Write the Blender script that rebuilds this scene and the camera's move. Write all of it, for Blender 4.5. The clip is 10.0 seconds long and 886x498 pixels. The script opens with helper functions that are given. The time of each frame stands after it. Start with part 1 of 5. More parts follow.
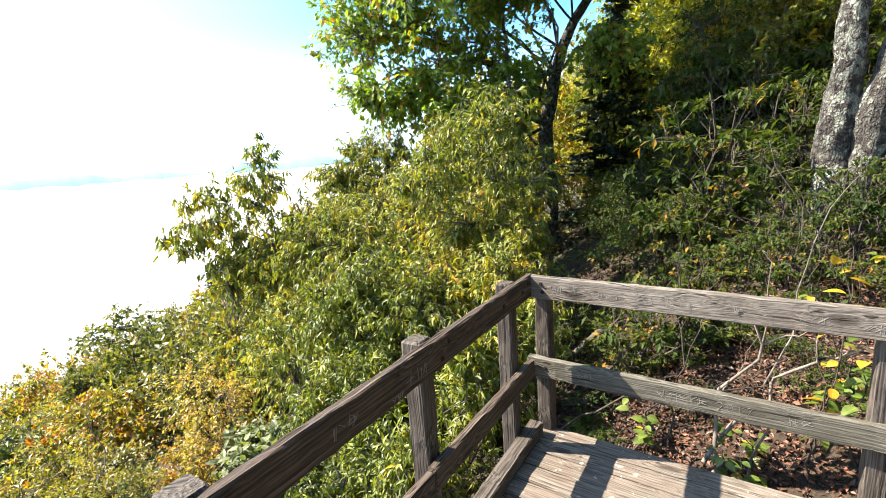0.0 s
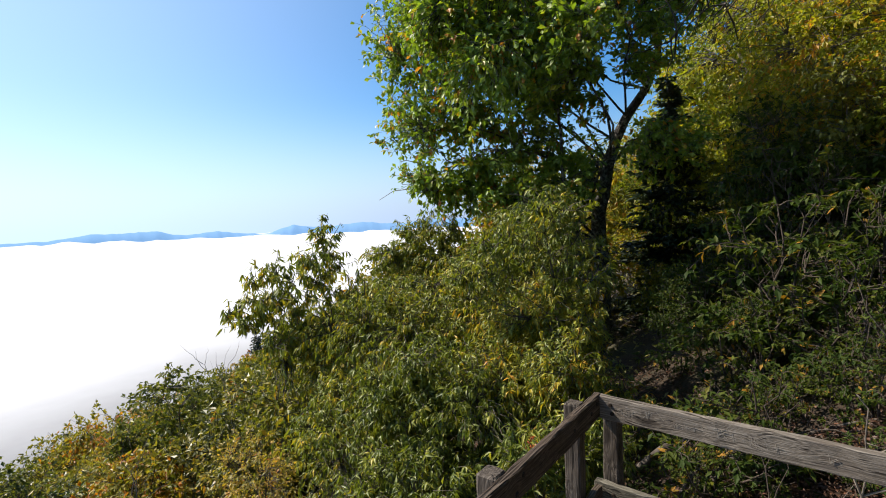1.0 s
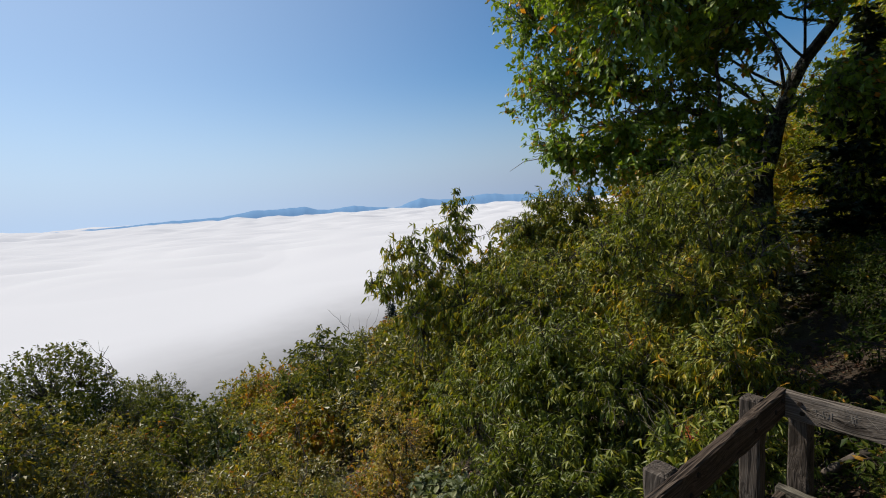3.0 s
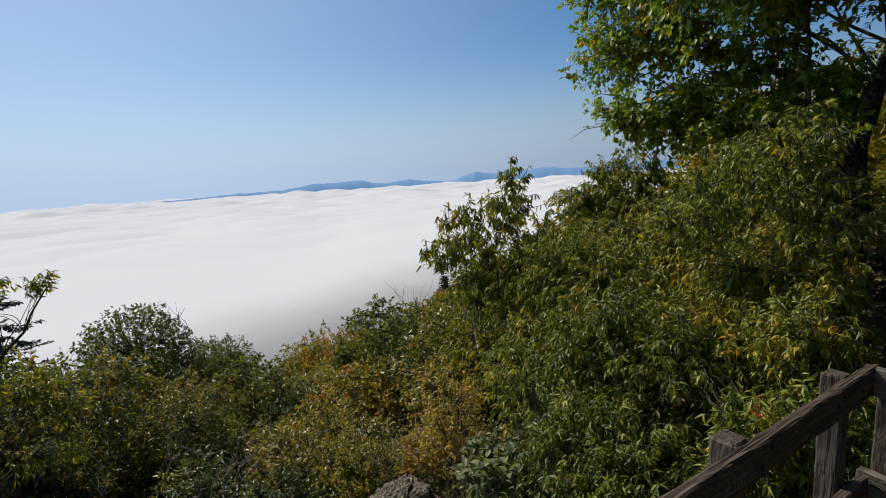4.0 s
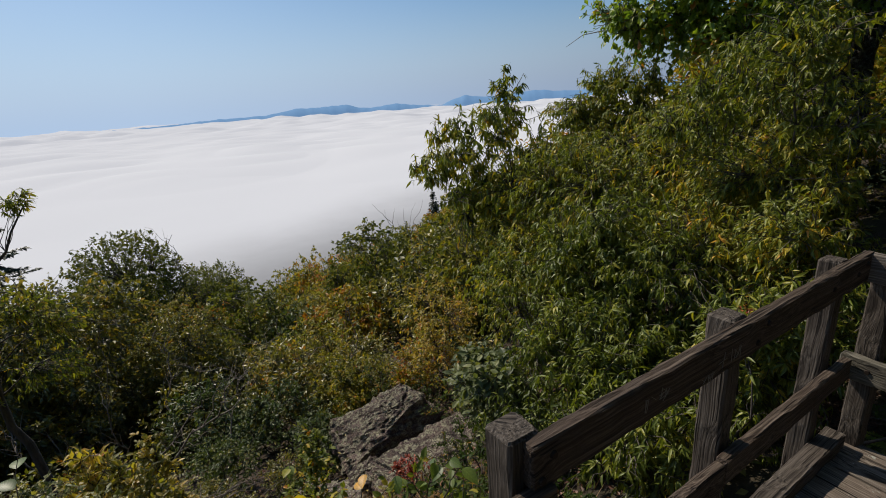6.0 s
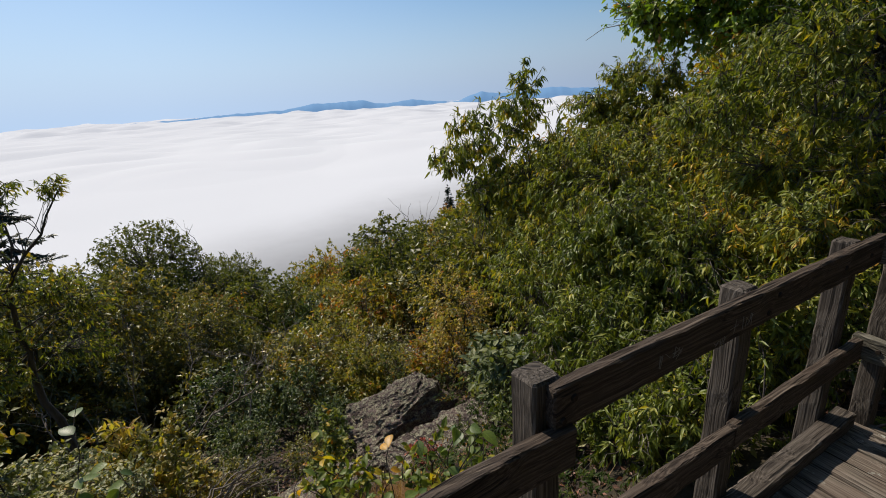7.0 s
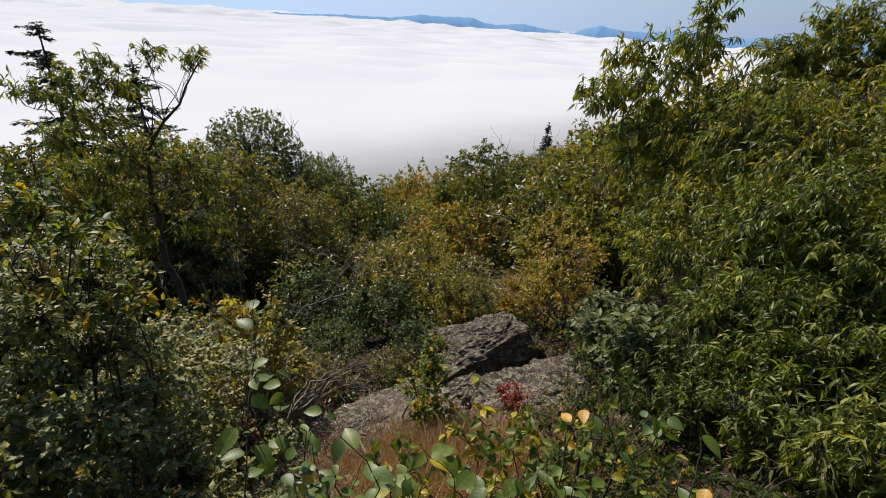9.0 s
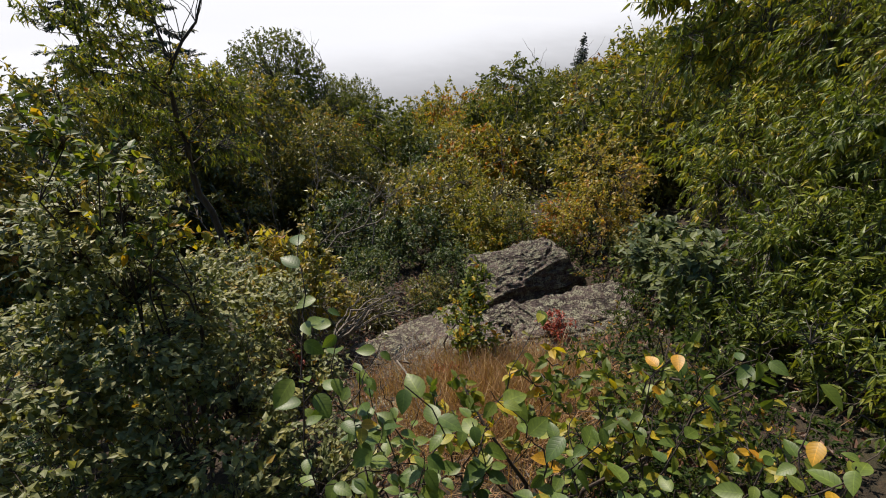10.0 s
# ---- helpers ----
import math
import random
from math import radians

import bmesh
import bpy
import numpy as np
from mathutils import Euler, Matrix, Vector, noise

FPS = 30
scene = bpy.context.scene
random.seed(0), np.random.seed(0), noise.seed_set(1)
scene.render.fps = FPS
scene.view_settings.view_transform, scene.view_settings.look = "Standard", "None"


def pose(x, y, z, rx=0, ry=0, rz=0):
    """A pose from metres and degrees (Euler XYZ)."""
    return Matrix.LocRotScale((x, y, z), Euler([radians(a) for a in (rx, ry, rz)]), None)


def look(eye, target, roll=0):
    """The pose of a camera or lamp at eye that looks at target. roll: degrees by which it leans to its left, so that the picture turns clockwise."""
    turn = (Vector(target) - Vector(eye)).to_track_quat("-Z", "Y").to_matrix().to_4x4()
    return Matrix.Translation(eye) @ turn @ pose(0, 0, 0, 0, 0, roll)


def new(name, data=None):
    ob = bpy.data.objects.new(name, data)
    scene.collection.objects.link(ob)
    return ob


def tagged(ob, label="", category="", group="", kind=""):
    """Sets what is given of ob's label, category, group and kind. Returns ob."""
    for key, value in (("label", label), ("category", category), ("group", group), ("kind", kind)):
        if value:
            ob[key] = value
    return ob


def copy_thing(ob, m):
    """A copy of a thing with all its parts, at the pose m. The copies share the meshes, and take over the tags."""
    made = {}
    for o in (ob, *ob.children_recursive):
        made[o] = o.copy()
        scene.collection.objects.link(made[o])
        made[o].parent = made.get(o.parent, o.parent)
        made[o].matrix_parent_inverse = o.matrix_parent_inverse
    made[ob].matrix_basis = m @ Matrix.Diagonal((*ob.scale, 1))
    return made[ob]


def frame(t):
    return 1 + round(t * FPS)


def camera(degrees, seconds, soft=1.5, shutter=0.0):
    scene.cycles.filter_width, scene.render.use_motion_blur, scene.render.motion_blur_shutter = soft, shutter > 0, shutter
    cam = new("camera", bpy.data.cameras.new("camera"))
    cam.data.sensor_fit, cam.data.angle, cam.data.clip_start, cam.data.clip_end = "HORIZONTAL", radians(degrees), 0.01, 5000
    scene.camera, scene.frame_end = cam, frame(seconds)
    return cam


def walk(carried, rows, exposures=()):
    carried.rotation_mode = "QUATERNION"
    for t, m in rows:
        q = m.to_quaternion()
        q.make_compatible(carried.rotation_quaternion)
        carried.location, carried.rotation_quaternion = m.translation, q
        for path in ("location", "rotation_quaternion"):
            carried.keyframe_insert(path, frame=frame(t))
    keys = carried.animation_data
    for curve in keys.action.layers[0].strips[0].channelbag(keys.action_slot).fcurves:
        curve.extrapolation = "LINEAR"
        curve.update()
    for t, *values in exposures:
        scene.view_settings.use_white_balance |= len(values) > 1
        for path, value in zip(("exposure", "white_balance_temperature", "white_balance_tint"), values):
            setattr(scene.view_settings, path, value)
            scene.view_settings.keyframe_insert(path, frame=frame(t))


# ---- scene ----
cam = camera(86.3, 10.0, soft=1.0)
PATH = [
    (0, (0.123, -0.001, 1.86), (-0.011, 1.951, 1.449), -4.3),
    (0.5, (0.085, 0.0, 1.955), (-0.164, 1.965, 1.679), -3.4),
    (1, (-0.027, -0.063, 2.148), (-0.324, 1.911, 2.03), -2.3),
    (1.5, (-0.085, -0.089, 2.219), (-0.451, 1.877, 2.184), -1.7),
    (2, (-0.105, -0.076, 2.218), (-0.576, 1.866, 2.13), -2.0),
    (2.5, (-0.142, -0.033, 2.183), (-0.777, 1.857, 2.031), -3.1),
    (2.7, (-0.16, -0.016, 2.177), (-0.87, 1.844, 1.998), -3.4),
    (4, (-0.208, -0.001, 2.092), (-1.209, 1.703, 1.788), -3.7),
    (4.5, (-0.236, 0.002, 2.05), (-1.337, 1.628, 1.67), -3.5),
    (5, (-0.268, 0.026, 2.03), (-1.382, 1.627, 1.59), -4.2),
    (5.5, (-0.28, 0.047, 1.965), (-1.319, 1.667, 1.418), -4.4),
    (6.8, (-0.246, -0.068, 1.831), (-1.128, 1.613, 1.201), -3.8),
    (7, (-0.248, -0.118, 1.833), (-1.242, 1.505, 1.219), -3.6),
    (7.5, (-0.351, -0.172, 1.844), (-1.407, 1.399, 1.198), -0.7),
    (8, (-0.557, -0.199, 1.813), (-1.591, 1.379, 1.15), 4.2),
    (8.5, (-0.767, -0.232, 1.795), (-1.874, 1.277, 1.089), 4.3),
    (9, (-1.011, -0.162, 1.687), (-2.187, 1.196, 0.807), 4.2),
    (9.5, (-1.192, -0.061, 1.609), (-2.368, 1.173, 0.563), 0.9),
    (10, (-1.283, -0.081, 1.553), (-2.421, 1.09, 0.398), 1.6),
]
EXPOSE = [(0.0, 2.2), (0.3, 1.84), (0.6, 1.34), (0.9, 0.9), (1.2, 0.55), (1.8, 0.3), (2.5, 0.12), (4.0, -0.08), (5.5, -0.2), (7.0, 0.05), (8.5, 0.18), (9.2, 0.17), (10.0, 0.32)]
walk(cam, [(t, look(eye, target, roll)) for t, eye, target, roll in PATH], EXPOSE)

# ---- light ----
TO_SUN = Vector((-1.02, 0.20, 1.0)).normalized()
world = bpy.data.worlds.new("sky")
scene.world = world
world.use_nodes = True
wn = world.node_tree
sky = wn.nodes.new("ShaderNodeTexSky")
sky.sky_type = "NISHITA"
sky.sun_disc = False
sky.sun_elevation = math.asin(TO_SUN.z)
sky.sun_rotation = math.atan2(TO_SUN.x, TO_SUN.y)
sky.altitude = 600
sky.air_density, sky.dust_density, sky.ozone_density = 1.0, 0.7, 1.4
wn.nodes["Background"].inputs["Strength"].default_value = 0.102
# thin white haze that thickens towards the horizon
tcw = wn.nodes.new("ShaderNodeTexCoord")
sepw = wn.nodes.new("ShaderNodeSeparateXYZ")
wn.links.new(tcw.outputs["Generated"], sepw.inputs[0])
mrw = wn.nodes.new("ShaderNodeMapRange")
mrw.interpolation_type = "SMOOTHSTEP"
for key, value in (("From Min", -0.02), ("From Max", 0.26), ("To Min", 1.0), ("To Max", 0.0)):
    mrw.inputs[key].default_value = value
wn.links.new(sepw.outputs[2], mrw.inputs["Value"])
mixw = wn.nodes.new("ShaderNodeMix")
mixw.data_type = "RGBA"
# and thickens round the sun
glare = wn.nodes.new("ShaderNodeVectorMath")
glare.operation = "DOT_PRODUCT"
wn.links.new(tcw.outputs["Generated"], glare.inputs[0])
glare.inputs[1].default_value = TO_SUN
veil = wn.nodes.new("ShaderNodeMapRange")
veil.interpolation_type = "SMOOTHSTEP"
for key, value in (("From Min", 0.25), ("From Max", 1.0), ("To Min", 1.0), ("To Max", 0.42)):
    veil.inputs[key].default_value = value
wn.links.new(glare.outputs["Value"], veil.inputs["Value"])
clear = wn.nodes.new("ShaderNodeMath")
clear.operation = "SUBTRACT"
clear.inputs[0].default_value = 1.0
wn.links.new(mrw.outputs[0], clear.inputs[1])
both = wn.nodes.new("ShaderNodeMath")
both.operation = "MULTIPLY"
wn.links.new(clear.outputs[0], both.inputs[0])
wn.links.new(veil.outputs[0], both.inputs[1])
cover = wn.nodes.new("ShaderNodeMath")
cover.operation = "SUBTRACT"
cover.inputs[0].default_value = 1.0
wn.links.new(both.outputs[0], cover.inputs[1])
wn.links.new(cover.outputs[0], mixw.inputs[0])
satw = wn.nodes.new("ShaderNodeHueSaturation")
satw.inputs["Saturation"].default_value = 1.4
wn.links.new(sky.outputs[0], satw.inputs["Color"])
wn.links.new(satw.outputs[0], mixw.inputs[6])
# the haze is brighter towards the sun's side
dotw = wn.nodes.new("ShaderNodeVectorMath")
dotw.operation = "DOT_PRODUCT"
wn.links.new(tcw.outputs["Generated"], dotw.inputs[0])
dotw.inputs[1].default_value = Vector((TO_SUN.x, TO_SUN.y, 0)).normalized()
sidew = wn.nodes.new("ShaderNodeMapRange")
for key, value in (("From Min", 0.15), ("From Max", 0.95), ("To Min", 0.0), ("To Max", 1.0)):
    sidew.inputs[key].default_value = value
wn.links.new(dotw.outputs["Value"], sidew.inputs["Value"])
hazew = wn.nodes.new("ShaderNodeMix")
hazew.data_type = "RGBA"
wn.links.new(sidew.outputs[0], hazew.inputs[0])
hazew.inputs[6].default_value = (2.5, 3.15, 4.4, 1)
hazew.inputs[7].default_value = (4.7, 6.2, 8.4, 1)
wn.links.new(hazew.outputs[2], mixw.inputs[7])
wn.links.new(mixw.outputs[2], wn.nodes["Background"].inputs["Color"])
sun = new("sun", bpy.data.lights.new("sun", "SUN"))
sun.data.energy, sun.data.angle, sun.data.color = 5.0, radians(0.53), (1.0, 0.90, 0.76)
sun.matrix_world = look(TO_SUN * 50, (0, 0, 0))


# ---- materials ----
def nodes_of(name):
    m = bpy.data.materials.new(name)
    m.use_nodes = True
    return m, m.node_tree, m.node_tree.nodes["Principled BSDF"]


def ramp_node(nt, stops, fac=None):
    r = nt.nodes.new("ShaderNodeValToRGB")
    e = r.color_ramp.elements
    while len(e) < len(stops):
        e.new(0.5)
    for k, (p, c) in enumerate(stops):
        e[k].position, e[k].color = p, (*c, 1)
    if fac is not None:
        nt.links.new(fac, r.inputs[0])
    return r


def noise_node(nt, scale, detail=3.0, vec=None, rough=0.55):
    n = nt.nodes.new("ShaderNodeTexNoise")
    n.inputs["Scale"].default_value, n.inputs["Detail"].default_value, n.inputs["Roughness"].default_value = scale, detail, rough
    if vec is not None:
        nt.links.new(vec, n.inputs["Vector"])
    return n


def math_node(nt, op, a, b):
    n = nt.nodes.new("ShaderNodeMath")
    n.operation = op
    for k, v in enumerate((a, b)):
        if isinstance(v, (int, float)):
            n.inputs[k].default_value = v
        else:
            nt.links.new(v, n.inputs[k])
    return n.outputs[0]


def bump_on(nt, bsdf, height, strength, distance):
    b = nt.nodes.new("ShaderNodeBump")
    b.inputs["Strength"].default_value, b.inputs["Distance"].default_value = strength, distance
    nt.links.new(height, b.inputs["Height"])
    nt.links.new(b.outputs[0], bsdf.inputs["Normal"])


def mix_rgb(nt, fac, a, b, mode="MIX"):
    n = nt.nodes.new("ShaderNodeMix")
    n.data_type, n.blend_type = "RGBA", mode
    for k, v in ((0, fac), (6, a), (7, b)):
        if isinstance(v, (int, float)):
            n.inputs[k].default_value = v
        elif isinstance(v, tuple):
            n.inputs[k].default_value = (*v, 1)
        else:
            nt.links.new(v, n.inputs[k])
    return n.outputs[2]


def leaf_mat(name, stops, trans=0.5, rough=0.46, spread=0.25, veins=0.0, sheen=0.6):
    """Leaf: the attribute autumn runs from green to turned; the plant's own random shifts it."""
    m, nt, b = nodes_of(name)
    at = nt.nodes.new("ShaderNodeAttribute")
    at.attribute_name = "autumn"
    info = nt.nodes.new("ShaderNodeObjectInfo")
    shift = math_node(nt, "MULTIPLY_ADD", info.outputs["Random"], spread)
    nt.nodes[-1].inputs[2].default_value = -spread / 2
    val = math_node(nt, "ADD", at.outputs["Fac"], shift)
    r = ramp_node(nt, stops, val)
    tc = nt.nodes.new("ShaderNodeTexCoord")
    n = noise_node(nt, 35.0, 2.0, tc.outputs["Object"])
    mott = ramp_node(nt, [(0.3, (0.72, 0.74, 0.7)), (0.7, (1.18, 1.14, 1.1))], n.outputs[0])
    col = mix_rgb(nt, 1.0, r.outputs[0], mott.outputs[0], "MULTIPLY")
    nt.links.new(col, b.inputs["Base Color"])
    b.inputs["Roughness"].default_value = rough
    b.inputs["Specular IOR Level"].default_value = sheen
    if veins:
        rib = nt.nodes.new("ShaderNodeAttribute")
        rib.attribute_name = "rib"
        along = nt.nodes.new("ShaderNodeAttribute")
        along.attribute_name = "along"
        ph = math_node(nt, "SUBTRACT", math_node(nt, "MULTIPLY", along.outputs["Fac"], 44.0), math_node(nt, "MULTIPLY", rib.outputs["Fac"], 9.0))
        wave = math_node(nt, "SINE", ph, 0.0)
        vein = ramp_node(nt, [(0.7, (1, 1, 1)), (0.99, (0.84, 0.86, 0.8))], math_node(nt, "MULTIPLY_ADD", wave, 0.5))
        nt.nodes[-2].inputs[2].default_value = 0.5
        mid = ramp_node(nt, [(0.0, (1.5, 1.45, 1.4)), (0.09, (1, 1, 1))], rib.outputs["Fac"])
        col = mix_rgb(nt, 1.0, mix_rgb(nt, 1.0, col, vein.outputs[0], "MULTIPLY"), mid.outputs[0], "MULTIPLY")
        nt.links.new(col, b.inputs["Base Color"])
        bump_on(nt, b, vein.outputs[0], veins, 0.006)
    tr = nt.nodes.new("ShaderNodeBsdfTranslucent")
    tcol = mix_rgb(nt, 1.0, col, (1.38, 1.4, 0.5), "MULTIPLY")
    nt.links.new(tcol, tr.inputs["Color"])
    mx = nt.nodes.new("ShaderNodeMixShader")
    mx.inputs[0].default_value = trans
    nt.links.new(b.outputs[0], mx.inputs[1])
    nt.links.new(tr.outputs[0], mx.inputs[2])
    nt.links.new(mx.outputs[0], nt.nodes["Material Output"].inputs["Surface"])
    return m


def bark_mat(name, dark, light, lichen=None, scale=18.0, cracks=0.0):
    m, nt, b = nodes_of(name)
    tc = nt.nodes.new("ShaderNodeTexCoord")
    mp = nt.nodes.new("ShaderNodeMapping")
    mp.inputs["Scale"].default_value = (1, 1, 0.22)
    nt.links.new(tc.outputs["Object"], mp.inputs[0])
    n = noise_node(nt, scale, 5.0, mp.outputs[0], 0.65)
    col = ramp_node(nt, [(0.35, dark), (0.7, light)], n.outputs[0]).outputs[0]
    if lichen:
        n2 = noise_node(nt, 13.0, 8.0, tc.outputs["Object"], 0.74)
        f = ramp_node(nt, [(0.48, (0, 0, 0)), (0.53, (1, 1, 1))], n2.outputs[0])
        n3 = noise_node(nt, 2.6, 3.0, tc.outputs["Object"], 0.6)
        f3 = ramp_node(nt, [(0.38, (0.2, 0.2, 0.2)), (0.56, (1, 1, 1))], n3.outputs[0])
        col = mix_rgb(nt, math_node(nt, "MULTIPLY", f.outputs[0], f3.outputs[0]), col, lichen)
    if not cracks:
        nt.links.new(col, b.inputs["Base Color"])
        b.inputs["Roughness"].default_value = 0.9
        bump_on(nt, b, n.outputs[0], 0.7, 0.02)
        return m
    vor = nt.nodes.new("ShaderNodeTexVoronoi")
    vor.feature = "DISTANCE_TO_EDGE"
    vor.inputs["Scale"].default_value = scale * 1.1
    warp = nt.nodes.new("ShaderNodeVectorMath")
    warp.operation = "MULTIPLY_ADD"
    warp.inputs[1].default_value = (0.16, 0.16, 0.12)
    wn_ = noise_node(nt, 9.0, 3.0, tc.outputs["Object"])
    nt.links.new(wn_.outputs[1], warp.inputs[0])
    nt.links.new(mp.outputs[0], warp.inputs[2])
    nt.links.new(warp.outputs[0], vor.inputs["Vector"])
    crack = ramp_node(nt, [(0.0, (0.3, 0.29, 0.28)), (0.22, (1, 1, 1))], vor.outputs["Distance"])
    col = mix_rgb(nt, cracks, col, crack.outputs[0], "MULTIPLY")
    nt.links.new(col, b.inputs["Base Color"])
    b.inputs["Roughness"].default_value = 0.9
    hh = math_node(nt, "ADD", n.outputs[0], math_node(nt, "MULTIPLY", crack.outputs[0], 0.3))
    bump_on(nt, b, hh, 1.0, 0.08)
    return m


def wood_mat(name, tones, worn, gloss=0.75, spots=None):
    """Weathered timber: grain along the board's own x."""
    m, nt, b = nodes_of(name)
    tc = nt.nodes.new("ShaderNodeTexCoord")
    info = nt.nodes.new("ShaderNodeObjectInfo")
    off = nt.nodes.new("ShaderNodeVectorMath")
    off.operation = "MULTIPLY_ADD"
    off.inputs[1].default_value, = ((7.3, 3.1, 5.7),)
    cmb = nt.nodes.new("ShaderNodeCombineXYZ")
    for k in range(3):
        nt.links.new(info.outputs["Random"], cmb.inputs[k])
    nt.links.new(cmb.outputs[0], off.inputs[0])
    nt.links.new(tc.outputs["Object"], off.inputs[2])
    wob = noise_node(nt, 3.0, 2.0, off.outputs[0])
    bend = nt.nodes.new("ShaderNodeVectorMath")
    bend.operation = "MULTIPLY_ADD"
    bend.inputs[1].default_value = (0.0, 0.02, 0.02)
    nt.links.new(wob.outputs[1], bend.inputs[0])
    nt.links.new(off.outputs[0], bend.inputs[2])
    mk = nt.nodes.new("ShaderNodeMapping")
    mk.inputs["Scale"].default_value = (2.1, 6.5, 6.5)
    nt.links.new(off.outputs[0], mk.inputs[0])
    knot = nt.nodes.new("ShaderNodeTexVoronoi")
    knot.inputs["Scale"].default_value = 1.0
    nt.links.new(mk.outputs[0], knot.inputs["Vector"])
    swell = ramp_node(nt, [(0.0, (1, 1, 1)), (0.42, (0, 0, 0))], knot.outputs["Distance"])
    warp = nt.nodes.new("ShaderNodeVectorMath")
    warp.operation = "MULTIPLY_ADD"
    warp.inputs[1].default_value = (0.0, 0.045, 0.045)
    nt.links.new(swell.outputs[0], warp.inputs[0])
    nt.links.new(bend.outputs[0], warp.inputs[2])
    mp = nt.nodes.new("ShaderNodeMapping")
    mp.inputs["Scale"].default_value = (1.4, 130, 130)
    nt.links.new(warp.outputs[0], mp.inputs[0])
    grain = noise_node(nt, 1.0, 5.0, mp.outputs[0], 0.62)
    mp2 = nt.nodes.new("ShaderNodeMapping")
    mp2.inputs["Scale"].default_value = (4.0, 210, 210)
    nt.links.new(warp.outputs[0], mp2.inputs[0])
    fine = noise_node(nt, 1.0, 3.0, mp2.outputs[0], 0.5)
    col = ramp_node(nt, [(0.36, tones[0]), (0.48, tones[1]), (0.66, tones[2])], grain.outputs[0]).outputs[0]
    fcol = ramp_node(nt, [(0.34, (0.50, 0.48, 0.46)), (0.58, (1.1, 1.1, 1.1))], fine.outputs[0])
    col = mix_rgb(nt, 1.0, col, fcol.outputs[0], "MULTIPLY")
    big = noise_node(nt, 4.5, 4.0, off.outputs[0], 0.6)
    f = ramp_node(nt, [(0.42, (0, 0, 0)), (0.68, (1, 1, 1))], big.outputs[0])
    col = mix_rgb(nt, math_node(nt, "MULTIPLY", f.outputs[0], 0.55), col, worn)
    if spots:
        sp = noise_node(nt, 14.0, 5.0, off.outputs[0], 0.7)
        sf = ramp_node(nt, [(0.63, (0, 0, 0)), (0.67, (1, 1, 1))], sp.outputs[0])
        col = mix_rgb(nt, math_node(nt, "MULTIPLY", sf.outputs[0], 0.8), col, spots)
    core = ramp_node(nt, [(0.1, (0.22, 0.19, 0.17)), (0.2, (1, 1, 1))], knot.outputs["Distance"])
    col = mix_rgb(nt, 0.85, col, core.outputs[0], "MULTIPLY")
    mp3 = nt.nodes.new("ShaderNodeMapping")
    mp3.inputs["Scale"].default_value = (1.6, 75, 75)
    nt.links.new(warp.outputs[0], mp3.inputs[0])
    split = noise_node(nt, 1.0, 2.0, mp3.outputs[0], 0.4)
    sc = ramp_node(nt, [(0.33, (0.16, 0.14, 0.12)), (0.385, (1, 1, 1))], split.outputs[0])
    col = mix_rgb(nt, 0.9, col, sc.outputs[0], "MULTIPLY")
    nt.links.new(col, b.inputs["Base Color"])
    b.inputs["Roughness"].default_value = gloss
    b.inputs["Specular IOR Level"].default_value = 0.3
    h = math_node(nt, "ADD", grain.outputs[0], math_node(nt, "MULTIPLY", fine.outputs[0], 0.6))
    h = math_node(nt, "ADD", h, math_node(nt, "MULTIPLY", sc.outputs[0], 0.8))
    bump_on(nt, b, h, 0.8, 0.006)
    return m


def rock_mat(name, a, c, lichen):
    m, nt, b = nodes_of(name)
    tc = nt.nodes.new("ShaderNodeTexCoord")
    n = noise_node(nt, 3.0, 8.0, tc.outputs["Object"], 0.7)
    col = ramp_node(nt, [(0.35, a), (0.65, c)], n.outputs[0]).outputs[0]
    n2 = noise_node(nt, 11.0, 8.0, tc.outputs["Object"], 0.78)
    f = ramp_node(nt, [(0.49, (0, 0, 0)), (0.54, (1, 1, 1))], n2.outputs[0])
    col = mix_rgb(nt, math_node(nt, "MULTIPLY", f.outputs[0], 0.85), col, lichen)
    n3 = noise_node(nt, 45.0, 3.0, tc.outputs["Object"], 0.7)
    sp = ramp_node(nt, [(0.38, (0.30, 0.29, 0.28)), (0.56, (1.2, 1.2, 1.2))], n3.outputs[0])
    col = mix_rgb(nt, 1.0, col, sp.outputs[0], "MULTIPLY")
    nt.links.new(col, b.inputs["Base Color"])
    b.inputs["Roughness"].default_value = 0.92
    h = math_node(nt, "ADD", math_node(nt, "MULTIPLY", n.outputs[0], 2.0), n3.outputs[0])
    bump_on(nt, b, h, 1.0, 0.07)
    return m


def ground_mat():
    m, nt, b = nodes_of("forest floor")
    tc = nt.nodes.new("ShaderNodeTexCoord")
    n = noise_node(nt, 0.6, 6.0, tc.outputs["Object"], 0.65)
    n2 = noise_node(nt, 22.0, 5.0, tc.outputs["Object"], 0.7)
    col = ramp_node(nt, [(0.3, (0.014, 0.010, 0.007)), (0.5, (0.036, 0.024, 0.014)), (0.7, (0.075, 0.048, 0.028))], n2.outputs[0]).outputs[0]
    moss = ramp_node(nt, [(0.5, (0, 0, 0)), (0.66, (1, 1, 1))], n.outputs[0])
    col = mix_rgb(nt, math_node(nt, "MULTIPLY", moss.outputs[0], 0.5), col, (0.045, 0.06, 0.02))
    nt.links.new(col, b.inputs["Base Color"])
    b.inputs["Roughness"].default_value = 0.95
    bump_on(nt, b, n2.outputs[0], 0.8, 0.05)
    return m


